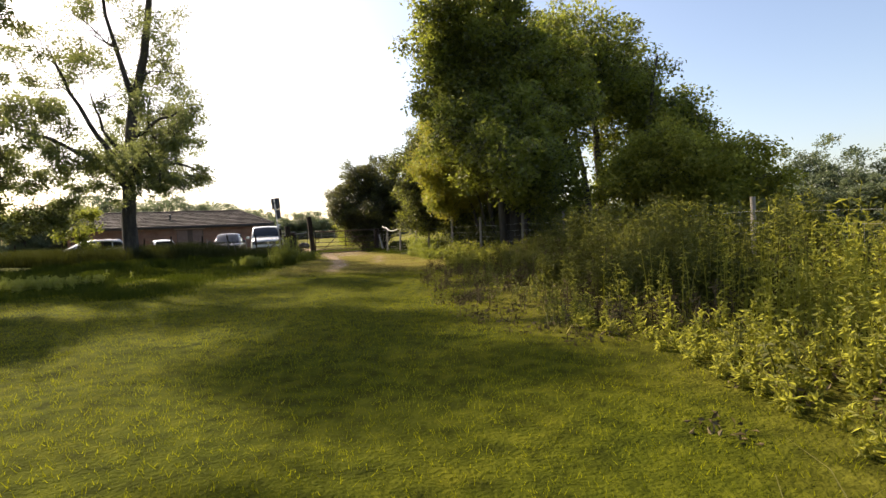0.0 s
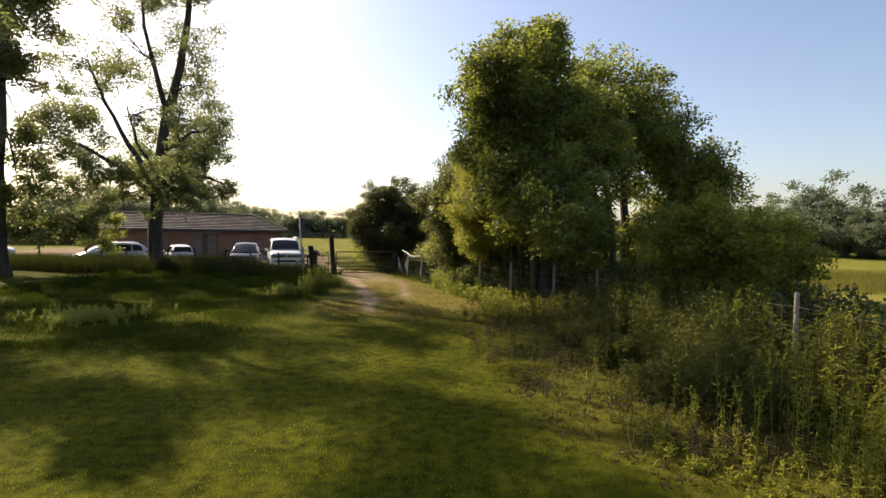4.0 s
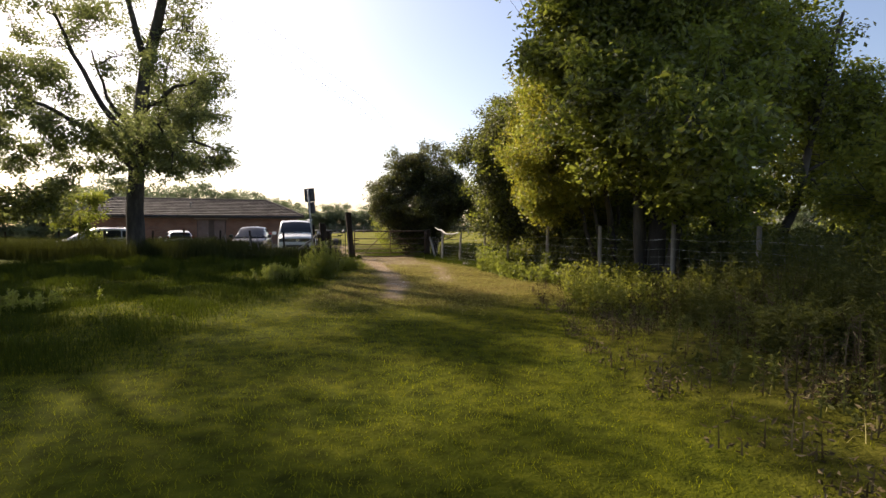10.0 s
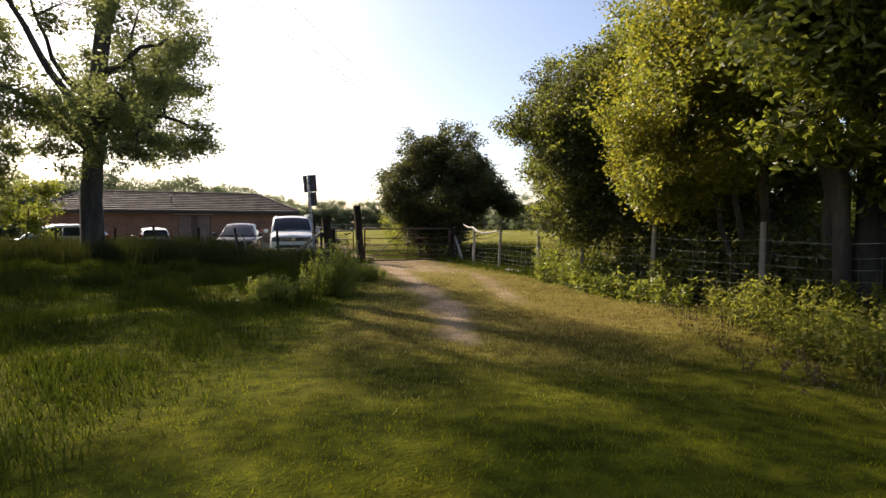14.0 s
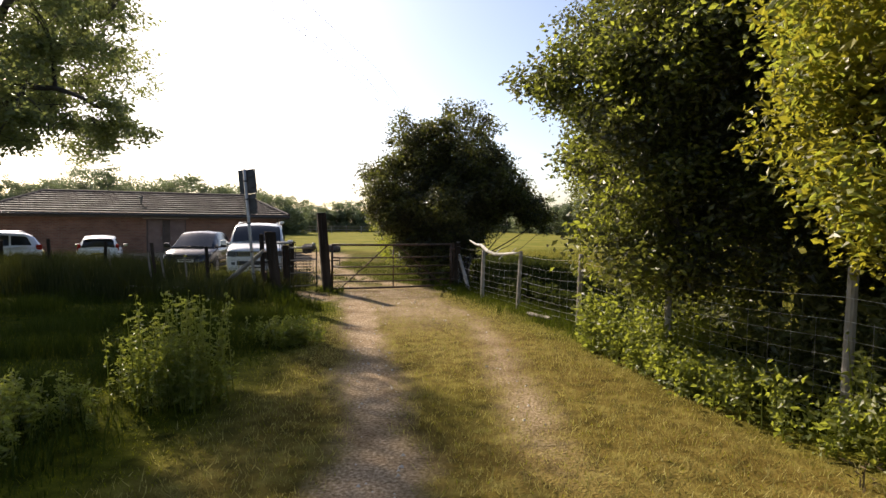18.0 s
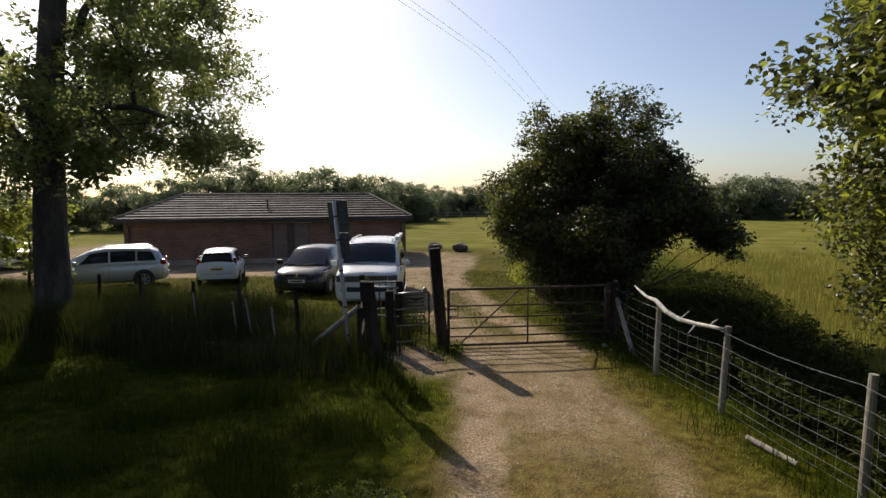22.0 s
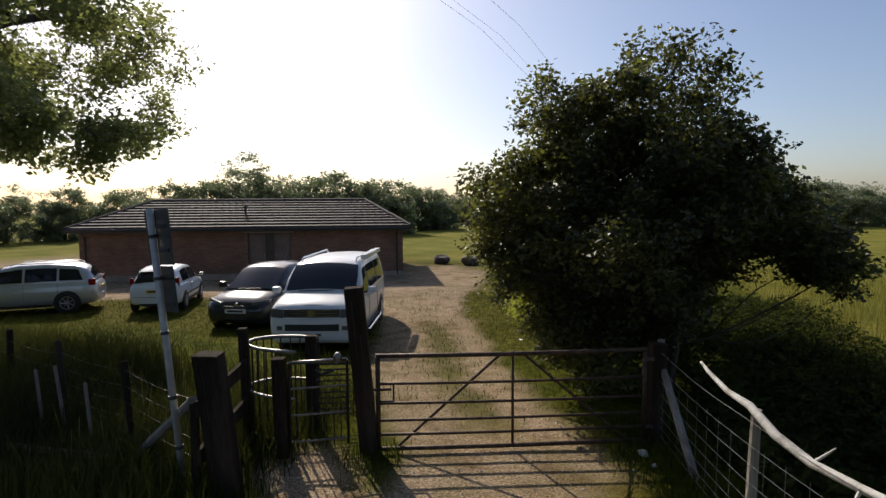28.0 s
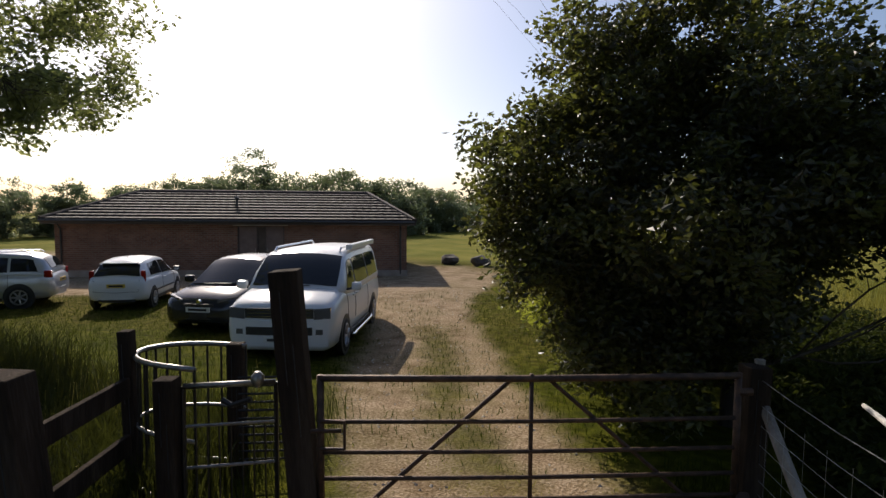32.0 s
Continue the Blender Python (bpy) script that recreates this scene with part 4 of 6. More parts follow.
# ---- parked vehicles ----
def loft(stations):
    """Rings of (x, half profile) closed across the middle, mirrored."""
    vs, fs = [], []
    m = None
    for x, prof in stations:
        ringp = [(x, y, z) for y, z in prof] + [(x, -y, z) for y, z in prof[-2:0:-1]]
        m = len(ringp)
        vs += ringp
    for i in range(len(stations) - 1):
        for k in range(m):
            a, b = i * m + k, i * m + (k + 1) % m
            fs.append((a, a + m, b + m, b))
    fs.append(tuple(range(m)))
    fs.append(tuple(range(len(vs) - 1, len(vs) - m - 1, -1)))
    return vs, fs


def body_ring(w, zb, zt):
    h = zt - zb
    return [(0, zb), (0.82 * w, zb), (0.95 * w, zb + 0.08 * h), (0.99 * w, zb + 0.3 * h), (w, zb + 0.55 * h), (0.985 * w, zb + 0.78 * h), (0.95 * w, zb + 0.93 * h), (0.84 * w, zt), (0.45 * w, zt + 0.018), (0, zt + 0.025)]


def cabin_ring(wb, wr, zb, zr):
    h = zr - zb
    return [(0, zb - 0.08), (wb * 0.995, zb - 0.08), (wb, zb), (wb + (wr - wb) * 0.5, zb + 0.5 * h), (wr, zb + 0.88 * h), (wr * 0.95, zb + 0.97 * h), (wr * 0.8, zr), (wr * 0.4, zr + 0.03), (0, zr + 0.04)]


def lerp_list(table, x):
    xs = [t[0] for t in table][::-1]
    return [np.interp(x, xs, [t[k] for t in table][::-1]) for k in range(1, len(table[0]))]


def car(name, label, at, paint, W, lower, cabin, belt_line, wheels, r_wheel, side_windows, screen, back, look_front, extras=None):
    """A vehicle along x, nose at +x. lower: rows x, half width, bottom, top. cabin: rows x, base half width, roof half width, base z, roof z."""
    root = thing(name, label, "car" if "van" not in name else "van", at)
    part("body", loft([(x, body_ring(w, zb, zt)) for x, w, zb, zt in lower]), paint, root, smooth=True)
    part("cabin", loft([(x, cabin_ring(wb, wr, zb, zr)) for x, wb, wr, zb, zr in cabin]), paint, root, smooth=True)

    def side(x, s, sign, off=0.008):
        wb, wr, zb, zr = lerp_list(cabin, x)
        z = zb + (zr - zb) * s * 0.9
        f = np.interp(s * 0.9, [0, 0.5, 0.88], [0, 0.5, 1.0])
        return (x, sign * (wb + (wr - wb) * f + off), z)

    def across(x0, x1, inset, nose):
        """A pane that follows the slope of the cabin from x0 to x1."""
        vs, fs, n, rows = [], [], 10, 7
        for j in range(rows):
            x = x0 + (x1 - x0) * j / (rows - 1)
            wb, wr, zb, zr = lerp_list(cabin, x)
            h = zr - zb
            for i in range(n + 1):
                y = (2 * i / n - 1) * wr * inset
                z = np.interp(abs(y), [0, 0.4 * wr, 0.8 * wr, 0.95 * wr, wr], [zr + 0.04, zr + 0.03, zr, zb + 0.97 * h, zb + 0.88 * h])
                vs.append((x + nose * 0.012, y, z + 0.010))
        for j in range(rows - 1):
            for i in range(n):
                o = j * (n + 1) + i
                fs.append((o, o + 1, o + n + 2, o + n + 1))
        return vs, fs

    for sign in (1, -1):
        for a, b, s0, s1, lean0, lean1 in side_windows:
            vs, fs, n = [], [], 8
            for s in (s0, 0.5 / 0.9, s1):
                k = (s - s0) / (s1 - s0)
                for i in range(n + 1):
                    t = i / n
                    vs.append(side((a + lean0 * k) * (1 - t) + (b + lean1 * k) * t, s, sign, 0.011))
            for j in range(2):
                for i in range(n):
                    o = j * (n + 1) + i
                    fs.append((o, o + 1, o + n + 2, o + n + 1))
            part("side_window", (vs, fs), CAR_GLASS, root)
    part("windscreen", across(*screen, 1), CAR_GLASS, root, "dark windscreen", smooth=True)
    part("rear_window", across(*back, -1), CAR_GLASS, root, "dark rear window", smooth=True)
    for x in wheels:
        for sign in (1, -1):
            w = lerp_list(lower, x)[0]
            y = sign * (w - 0.095)
            part("wheel_arch", tube([(x, sign * (w - 0.1), r_wheel + 0.01), (x, sign * (w + 0.003), r_wheel + 0.01)], r_wheel + 0.055, 24), BLACK_PLASTIC, root)
            wheel = part("wheel", tube([(x, y - 0.05 * sign, r_wheel), (x, y + 0.085 * sign, r_wheel)], r_wheel * 0.6, 20), BLACK_PLASTIC, root)
            vs, fs = ring(r_wheel - 0.085, 0.086, 26, 8)
            part("tyre", ([(p[0] + x, p[1] * 1.25 + y + 0.025 * sign, p[2] + r_wheel) for p in vs], fs), RUBBER, wheel, smooth=True)
            vs, fs = ring(r_wheel * 0.62, 0.022, 24, 6)
            rim = [([(p[0] + x, p[1] + y + 0.10 * sign, p[2] + r_wheel) for p in vs], fs)]
            for k in range(7):
                ang = 2 * math.pi * k / 7
                rim.append(tube([(x + 0.03 * math.cos(ang), y + 0.10 * sign, r_wheel + 0.03 * math.sin(ang)), (x + r_wheel * 0.62 * math.cos(ang), y + 0.105 * sign, r_wheel + r_wheel * 0.62 * math.sin(ang))], [0.03, 0.022], 5))
            part("rim", joined(*rim), ALLOY, wheel)
            part("hub", tube([(x, y + 0.08 * sign, r_wheel), (x, y + 0.12 * sign, r_wheel)], [0.05, 0.035], 10), ALLOY, wheel)
    # door seams, sills, handles, mirrors
    for sign in (1, -1):
        for x in look_front["seams"]:
            w, zb, zt = lerp_list(lower, x)
            pts = [(x, sign * (w * f + 0.002), zb + (zt - zb) * h) for f, h in ((0.99, 0.3), (1.0, 0.55), (0.985, 0.78), (0.95, 0.93))]
            part("door_seam", tube(pts, 0.006, 4), BLACK_PLASTIC, root)
        for x in look_front["handles"]:
            w, zb, zt = lerp_list(lower, x)
            part("door_handle", box(0.17, 0.035, 0.03, (x, sign * (w * 0.985 + 0.01), zb + (zt - zb) * 0.8), 0.01), paint, root)
        mx, mz, my = look_front["mirror"]
        mir = part("wing_mirror", box(0.14, 0.2, 0.16, (mx, sign * my, mz), 0.05), look_front.get("mirror_paint", paint), root)
        part("mirror_arm", tube([(mx, sign * (my - 0.2), mz - 0.07), (mx, sign * (my - 0.08), mz - 0.04)], 0.025, 6), BLACK_PLASTIC, mir)
        part("mirror_glass", box(0.008, 0.16, 0.11, (mx - 0.07, sign * my, mz), 0.003), CHROME, mir)
        part("sill", box(wheels[0] - wheels[1] - 2 * r_wheel - 0.15, 0.03, 0.09, ((wheels[0] + wheels[1]) / 2, sign * (lerp_list(lower, 0)[0] * 0.965), lower[len(lower) // 2][2] + 0.05), 0.01), BLACK_PLASTIC, root)
    for nm, geo, mt, lab in (extras or []):
        part(nm, geo, mt, root, lab)
    return root


def slab_on_nose(x, y0, y1, z0, z1, bow=0.08, depth=0.03, taper=0.0):
    """A bowed strip across the nose or tail between y0 and y1."""
    vs, fs, n = [], [], 8
    s = 1 if x > 0 else -1
    for i in range(n + 1):
        y = y0 + (y1 - y0) * i / n
        xx = x - s * bow * (y * y) / 0.8
        k = taper * i / n
        vs += [(xx - s * depth, y, z0 + k), (xx, y, z0 + k), (xx, y, z1 + k), (xx - s * depth, y, z1 + k)]
    for i in range(n):
        o = 4 * i
        fs += [(o + a, o + (a + 1) % 4, o + 4 + (a + 1) % 4, o + 4 + a) for a in range(4)]
    fs += [(0, 3, 2, 1), (4 * n, 4 * n + 1, 4 * n + 2, 4 * n + 3)]
    return vs, fs


def camper_van():
    lower = [(2.46, 0.80, 0.34, 0.92), (2.445, 0.88, 0.28, 1.0), (2.38, 0.925, 0.24, 1.05), (2.2, 0.945, 0.22, 1.11), (1.9, 0.95, 0.22, 1.18), (1.55, 0.95, 0.22, 1.24), (1.2, 0.95, 0.24, 1.20), (0, 0.95, 0.26, 1.18), (-1.6, 0.95, 0.26, 1.18), (-2.3, 0.945, 0.28, 1.16), (-2.41, 0.92, 0.3, 1.12), (-2.44, 0.86, 0.36, 1.04)]
    cabin = [(1.64, 0.90, 0.86, 1.2, 1.23), (1.3, 0.92, 0.85, 1.17, 1.54), (0.98, 0.935, 0.81, 1.15, 1.78), (0.75, 0.945, 0.80, 1.14, 1.86), (0, 0.945, 0.79, 1.14, 1.90), (-1.6, 0.945, 0.79, 1.14, 1.89), (-2.2, 0.935, 0.78, 1.14, 1.85), (-2.36, 0.92, 0.78, 1.14, 1.80), (-2.41, 0.91, 0.75, 1.14, 1.5)]
    ex = []
    for i in range(3):
        ex.append(("grille_bar", slab_on_nose(2.516, -0.56, 0.56, 0.845 + i * 0.055, 0.858 + i * 0.055, 0.05), CHROME, ""))
    ex.append(("grille", slab_on_nose(2.50, -0.6, 0.6, 0.82, 0.99, 0.05, 0.08), BLACK_PLASTIC, "black grille"))
    ex.append(("lower_intake", slab_on_nose(2.525, -0.58, 0.58, 0.53, 0.67, 0.06), BLACK_PLASTIC, "black lower intake"))
    ex.append(("bumper", slab_on_nose(2.515, -0.84, 0.84, 0.33, 0.78, 0.07, 0.09), PAINT_WHITE, ""))
    ex.append(("number_plate", slab_on_nose(2.535, -0.26, 0.26, 0.40, 0.50, 0.05), PLATE_PALE, "pale number plate"))
    ex.append(("plate_bar", slab_on_nose(2.541, -0.2, 0.2, 0.425, 0.475, 0.05, 0.004), BLACK_PLASTIC, ""))
    ex.append(("badge", tube([(2.46, 0, 0.905), (2.53, 0, 0.905)], 0.08, 20), CHROME, "round chrome badge"))
    for s in (1, -1):
        ex.append(("headlight", slab_on_nose(2.505, s * 0.61, s * 0.885, 0.80, 0.985, 0.06, 0.16, 0.02), LAMP_CLEAR, "clear headlight"))
        ex.append(("fog_light", slab_on_nose(2.525, s * 0.64, s * 0.76, 0.54, 0.63, 0.07), LAMP_CLEAR, ""))
        ex.append(("roof_rail", tube([(0.75, s * 0.66, 1.87), (0.65, s * 0.66, 1.94), (-1.9, s * 0.66, 1.96), (-2.05, s * 0.66, 1.87)], 0.022, 8), CHROME, "silver roof rail"))
        ex.append(("tail_light", box(0.05, 0.12, 0.5, (-2.4, s * 0.84, 1.0), 0.02), LAMP_RED, "red tail light"))
        ex.append(("side_step", tube([(1.05, s * 0.97, 0.27), (0.95, s * 1.0, 0.25), (-0.95, s * 1.0, 0.25), (-1.05, s * 0.97, 0.27)], 0.03, 8), CHROME, "chrome side bar"))
    ex.append(("awning", box(2.6, 0.13, 0.11, (-0.75, 0.80, 1.95), 0.02), PAINT_WHITE, "rolled awning along the roof edge"))
    ex.append(("bonnet_seam", tube([(2.33, -0.75, 1.06), (2.39, 0, 1.078), (2.33, 0.75, 1.06)], 0.006, 4), BLACK_PLASTIC, ""))
    ex.append(("wiper", tube([(1.66, -0.5, 1.27), (1.64, 0.3, 1.29)], 0.012, 5), BLACK_PLASTIC, ""))
    d = math.degrees(math.atan2(-0.96, 0.28))
    car("camper_van", "white camper van with a roof awning parked nose to the gate", pose(-10.0, 30.1, -0.2, 0, 0, d) @ Matrix.Scale(0.94, 4), PAINT_WHITE, 0.95, lower, cabin, 1.1, (1.5, -1.5), 0.34,
        [(1.28, 0.62, 0.06, 0.9, -0.3, 0), (0.52, -0.75, 0.08, 0.88, 0, 0), (-0.85, -2.1, 0.08, 0.88, 0, 0.02)], (1.60, 0.92, 0.93), (-2.40, -2.33, 0.8),
        {"seams": (1.28, 0.58, -0.8), "handles": (0.72, 0.4), "mirror": (1.3, 1.25, 1.12)}, ex)


def hatchback(name, label, at, paint, mirror_paint, rear_plate):
    L = 1.95
    lower = [(L, 0.5, 0.36, 0.52), (L - 0.04, 0.68, 0.26, 0.64), (L - 0.14, 0.78, 0.2, 0.72), (L - 0.4, 0.83, 0.19, 0.82), (L - 0.8, 0.845, 0.2, 0.89), (L - 1.15, 0.85, 0.2, 0.94), (0, 0.85, 0.21, 0.95), (-1.0, 0.85, 0.22, 0.96), (-1.6, 0.83, 0.24, 0.97), (-1.85, 0.77, 0.28, 0.95), (-1.93, 0.70, 0.34, 0.82), (-1.95, 0.62, 0.4, 0.62)]
    cabin = [(1.12, 0.74, 0.68, 0.90, 0.92), (0.75, 0.79, 0.64, 0.92, 1.15), (0.35, 0.80, 0.62, 0.92, 1.38), (0.05, 0.80, 0.61, 0.92, 1.45), (-0.5, 0.80, 0.61, 0.93, 1.47), (-1.2, 0.79, 0.59, 0.94, 1.42), (-1.55, 0.77, 0.57, 0.94, 1.33), (-1.75, 0.75, 0.6, 0.94, 1.12), (-1.85, 0.72, 0.66, 0.94, 0.97)]
    ex = [("upper_grille", slab_on_nose(L + 0.008, -0.33, 0.33, 0.58, 0.64, 0.2), BLACK_PLASTIC, ""), ("lower_intake", slab_on_nose(L + 0.01, -0.48, 0.48, 0.32, 0.47, 0.2), BLACK_PLASTIC, "black lower intake"),
          ("front_plate", slab_on_nose(L + 0.02, -0.26, 0.26, 0.47, 0.57, 0.1), PLATE_PALE, "pale number plate"), ("plate_bar", slab_on_nose(L + 0.026, -0.2, 0.2, 0.5, 0.545, 0.1, 0.004), BLACK_PLASTIC, ""),
          ("badge", tube([(L - 0.08, 0, 0.675), (L - 0.02, 0, 0.67)], 0.045, 14), CHROME, ""),
          ("rear_plate", box(0.02, 0.5, 0.11, (-1.955, 0, 0.72), 0.003), rear_plate, "number plate"), ("plate_bar", box(0.006, 0.38, 0.05, (-1.968, 0, 0.72), 0.001), BLACK_PLASTIC, ""),
          ("tailgate_seam", tube([(-1.9, -0.62, 0.9), (-1.955, -0.6, 0.55), (-1.965, 0, 0.52), (-1.955, 0.6, 0.55), (-1.9, 0.62, 0.9)], 0.006, 4), BLACK_PLASTIC, ""),
          ("rear_bumper", slab_on_nose(-1.985, -0.62, 0.62, 0.32, 0.5, 0.18, 0.05), paint, ""), ("rear_diffuser", slab_on_nose(-1.975, -0.5, 0.5, 0.24, 0.33, 0.18, 0.05), BLACK_PLASTIC, ""),
          ("spoiler", box(0.16, 1.02, 0.03, (-1.6, 0, 1.37), 0.012), paint, ""), ("aerial", tube([(-0.9, 0, 1.47), (-1.15, 0, 1.68)], 0.006, 5), BLACK_PLASTIC, ""),
          ("wiper", tube([(1.2, -0.3, 0.96), (1.17, 0.3, 0.97)], 0.01, 5), BLACK_PLASTIC, ""), ("exhaust", tube([(-1.9, 0.4, 0.25), (-1.99, 0.4, 0.25)], 0.03, 8), CHROME, "")]
    for s in (1, -1):
        ex.append(("headlight", slab_on_nose(L + 0.02, s * 0.40, s * 0.77, 0.585, 0.72, 0.36, 0.16, 0.07), LAMP_CLEAR, "swept-back clear headlight"))
        ex.append(("tail_light", box(0.1, 0.13, 0.36, (-1.78, s * 0.70, 0.98), 0.03), LAMP_RED, "red tail light"))
        ex.append(("rub_strip", box(1.8, 0.02, 0.05, (-0.1, s * 0.855, 0.5), 0.008), BLACK_PLASTIC, ""))
    car(name, label, at, paint, 0.85, lower, cabin, 0.95, (1.22, -1.25), 0.30, [(0.72, -0.35, 0.08, 0.9, -0.33, 0.0), (-0.42, -1.35, 0.1, 0.9, 0, 0.12)], (1.09, 0.30, 0.95), (-1.84, -1.52, 0.97),
        {"seams": (0.85, -0.4), "handles": (-0.25,), "mirror": (0.72, 1.0, 0.97), "mirror_paint": mirror_paint}, ex)


def people_carrier(name, label, at, paint):
    lower = [(2.25, 0.55, 0.4, 0.6), (2.2, 0.74, 0.28, 0.72), (2.05, 0.84, 0.22, 0.82), (1.7, 0.895, 0.21, 0.92), (1.2, 0.91, 0.22, 1.0), (0.5, 0.915, 0.23, 1.03), (-1.0, 0.915, 0.24, 1.05), (-1.8, 0.905, 0.26, 1.06), (-2.1, 0.86, 0.3, 1.04), (-2.22, 0.78, 0.36, 0.9), (-2.25, 0.7, 0.42, 0.68)]
    cabin = [(1.45, 0.80, 0.74, 0.97, 0.99), (0.95, 0.86, 0.70, 1.0, 1.30), (0.45, 0.87, 0.68, 1.01, 1.53), (0.0, 0.87, 0.67, 1.02, 1.61), (-0.8, 0.87, 0.67, 1.03, 1.63), (-1.6, 0.86, 0.66, 1.04, 1.57), (-1.95, 0.83, 0.64, 1.04, 1.42), (-2.15, 0.80, 0.68, 1.04, 1.12)]
    ex = [("grille", slab_on_nose(2.262, -0.45, 0.45, 0.52, 0.64, 0.22), BLACK_PLASTIC, ""), ("lower_intake", slab_on_nose(2.265, -0.5, 0.5, 0.3, 0.42, 0.22), BLACK_PLASTIC, ""),
          ("rear_plate", box(0.02, 0.5, 0.11, (-2.262, 0, 0.78), 0.003), PLATE_YELLOW, "yellow number plate"), ("plate_bar", box(0.006, 0.38, 0.05, (-2.275, 0, 0.78), 0.001), BLACK_PLASTIC, ""), ("rear_bumper", slab_on_nose(-2.285, -0.7, 0.7, 0.34, 0.55, 0.18, 0.05), paint, "")]
    for s in (1, -1):
        ex.append(("headlight", slab_on_nose(2.27, s * 0.5, s * 0.82, 0.66, 0.76, 0.34, 0.12, 0.08), LAMP_CLEAR, "clear headlight"))
        ex.append(("tail_light", box(0.22, 0.12, 0.22, (-2.1, s * 0.80, 1.0), 0.04), LAMP_RED, "red tail light"))
        ex.append(("roof_rail", tube([(0.2, s * 0.62, 1.6), (0.1, s * 0.62, 1.66), (-1.5, s * 0.62, 1.66), (-1.65, s * 0.62, 1.58)], 0.018, 6), CHROME, ""))
    car(name, label, at, paint, 0.91, lower, cabin, 1.05, (1.42, -1.38), 0.34, [(0.85, -0.15, 0.08, 0.88, -0.36, 0), (-0.22, -1.1, 0.08, 0.88, 0, 0), (-1.17, -1.85, 0.1, 0.86, 0, 0.14)], (1.40, 0.46, 0.92), (-2.13, -1.90, 0.84),
        {"seams": (1.05, -0.18, -1.12), "handles": (0.05, -0.9), "mirror": (0.95, 1.08, 1.03)}, ex)


camper_van()
hatchback("dark_hatchback", "dark metallic small hatchback parked beside the van", pose(-12.55, 31.1, -0.2, 0, 0, -80), PAINT_DARK, PAINT_DARK, PLATE_YELLOW)
hatchback("white_hatchback", "small white hatchback parked tail to the fence", pose(-17.05, 32.2, -0.2, 0, 0, math.degrees(math.atan2(0.87, -0.5))) @ Matrix.Scale(0.86, 4), PAINT_WHITE, BLACK_PLASTIC, PLATE_YELLOW)
people_carrier("people_carrier", "silver people carrier parked on the grass side-on", pose(-20.1, 29.9, -0.2, 0, 0, -141) @ Matrix.Scale(0.87, 4), PAINT_SILVER)
people_carrier("far_estate_car", "pale silver estate car parked beyond the ash tree", pose(-30.5, 33.5, -0.2, 0, 0, -8), PAINT_SILVER)


# ---- field gate and the kissing gate beside it ----
def field_gate():
    g = thing("field_gate", "closed rusty steel field gate with six rails", "gate", pose(-5.98, 23.6, 0.0, 0, 0, 21.5))
    Lg = 3.0
    heights = (0.08, 0.24, 0.40, 0.59, 0.81, 1.12)
    for i, z in enumerate(heights):
        sag = -0.012
        part("rail", tube([(0, 0, z), (Lg * 0.25, 0, z + sag * 0.7), (Lg * 0.5, 0, z + sag), (Lg * 0.75, 0, z + sag * 0.7), (Lg, 0, z)], 0.026 if i in (0, 5) else 0.017, 8), GATE_STEEL, g, smooth=True)
    for x in (0.0, Lg * 0.497, Lg):
        part("upright", tube([(x, 0.004, 0.07), (x, 0.004, 1.14)], 0.026 if x in (0.0, Lg) else 0.016, 8), GATE_STEEL, g, smooth=True)
    part("brace", tube([(0.2, 0.03, 0.08), (Lg * 0.46, 0.03, 1.12)], 0.017, 6), GATE_STEEL, g)
    part("brace", tube([(Lg - 0.2, 0.03, 0.08), (Lg * 0.53, 0.03, 1.12)], 0.017, 6), GATE_STEEL, g)
    part("latch_loop", tube([(0.0, -0.02, 0.82), (0.17, -0.02, 0.82), (0.17, -0.02, 0.62), (0.0, -0.02, 0.62)], 0.014, 6), GATE_STEEL, g)
    part("latch_bar", tube([(-0.22, -0.02, 0.75), (0.15, -0.02, 0.75)], 0.016, 6), GATE_STEEL, g)
    for z in (0.22, 1.0):
        part("hinge", tube([(Lg, 0, z), (Lg + 0.1, 0, z)], 0.03, 8), GATE_STEEL, g)


field_gate()


def timber_post(name, label, x, y, h, w, mat, tilt=(0, 0), turn=15, category="post", top_slope=0.0):
    p = thing(name, label, category, pose(x, y, float(ground_z(np.array(x), np.array(y))), tilt[0], tilt[1], turn))
    v, f = box(w, w, h + 0.25, (0, 0, h / 2 - 0.125), 0.012)
    v = [(a, b, c - (top_slope * a if c > h * 0.9 else 0)) for a, b, c in v]
    part("shaft", (v, f), mat, p)
    for k in range(2):
        part("crack", box(0.006, 0.004, h * 0.35, ((k - 0.5) * 0.3 * w, -w / 2 - 0.001, h * (0.75 - 0.2 * k))), BLACK_PLASTIC, p)
    return p


timber_post("gate_post", "tall dark square timber gate post", -6.1, 23.62, 1.86, 0.2, WOOD_DARK, (0, -4.5), 22)
timber_post("corner_post", "thick dark sawn corner post", -6.85, 22.22, 1.37, 0.22, WOOD_DARK, (0, -6), 20, top_slope=0.15)
timber_post("hanging_post", "dark timber post that the gate hangs from", -3.08, 24.9, 1.15, 0.17, WOOD_DARK, (0, 2), 22)
timber_post("kissing_gate_post", "dark timber post of the kissing gate", -6.97, 23.25, 1.1, 0.14, WOOD_DARK, (0, -1), 20)
timber_post("kissing_gate_post", "narrow timber post of the kissing gate", -7.58, 23.5, 1.33, 0.10, WOOD_DARK, (0, -2), 20)
timber_post("kissing_gate_post", "timber post behind the hoop of the kissing gate", -7.1, 24.1, 1.16, 0.13, WOOD_DARK, (0, 0), 20)


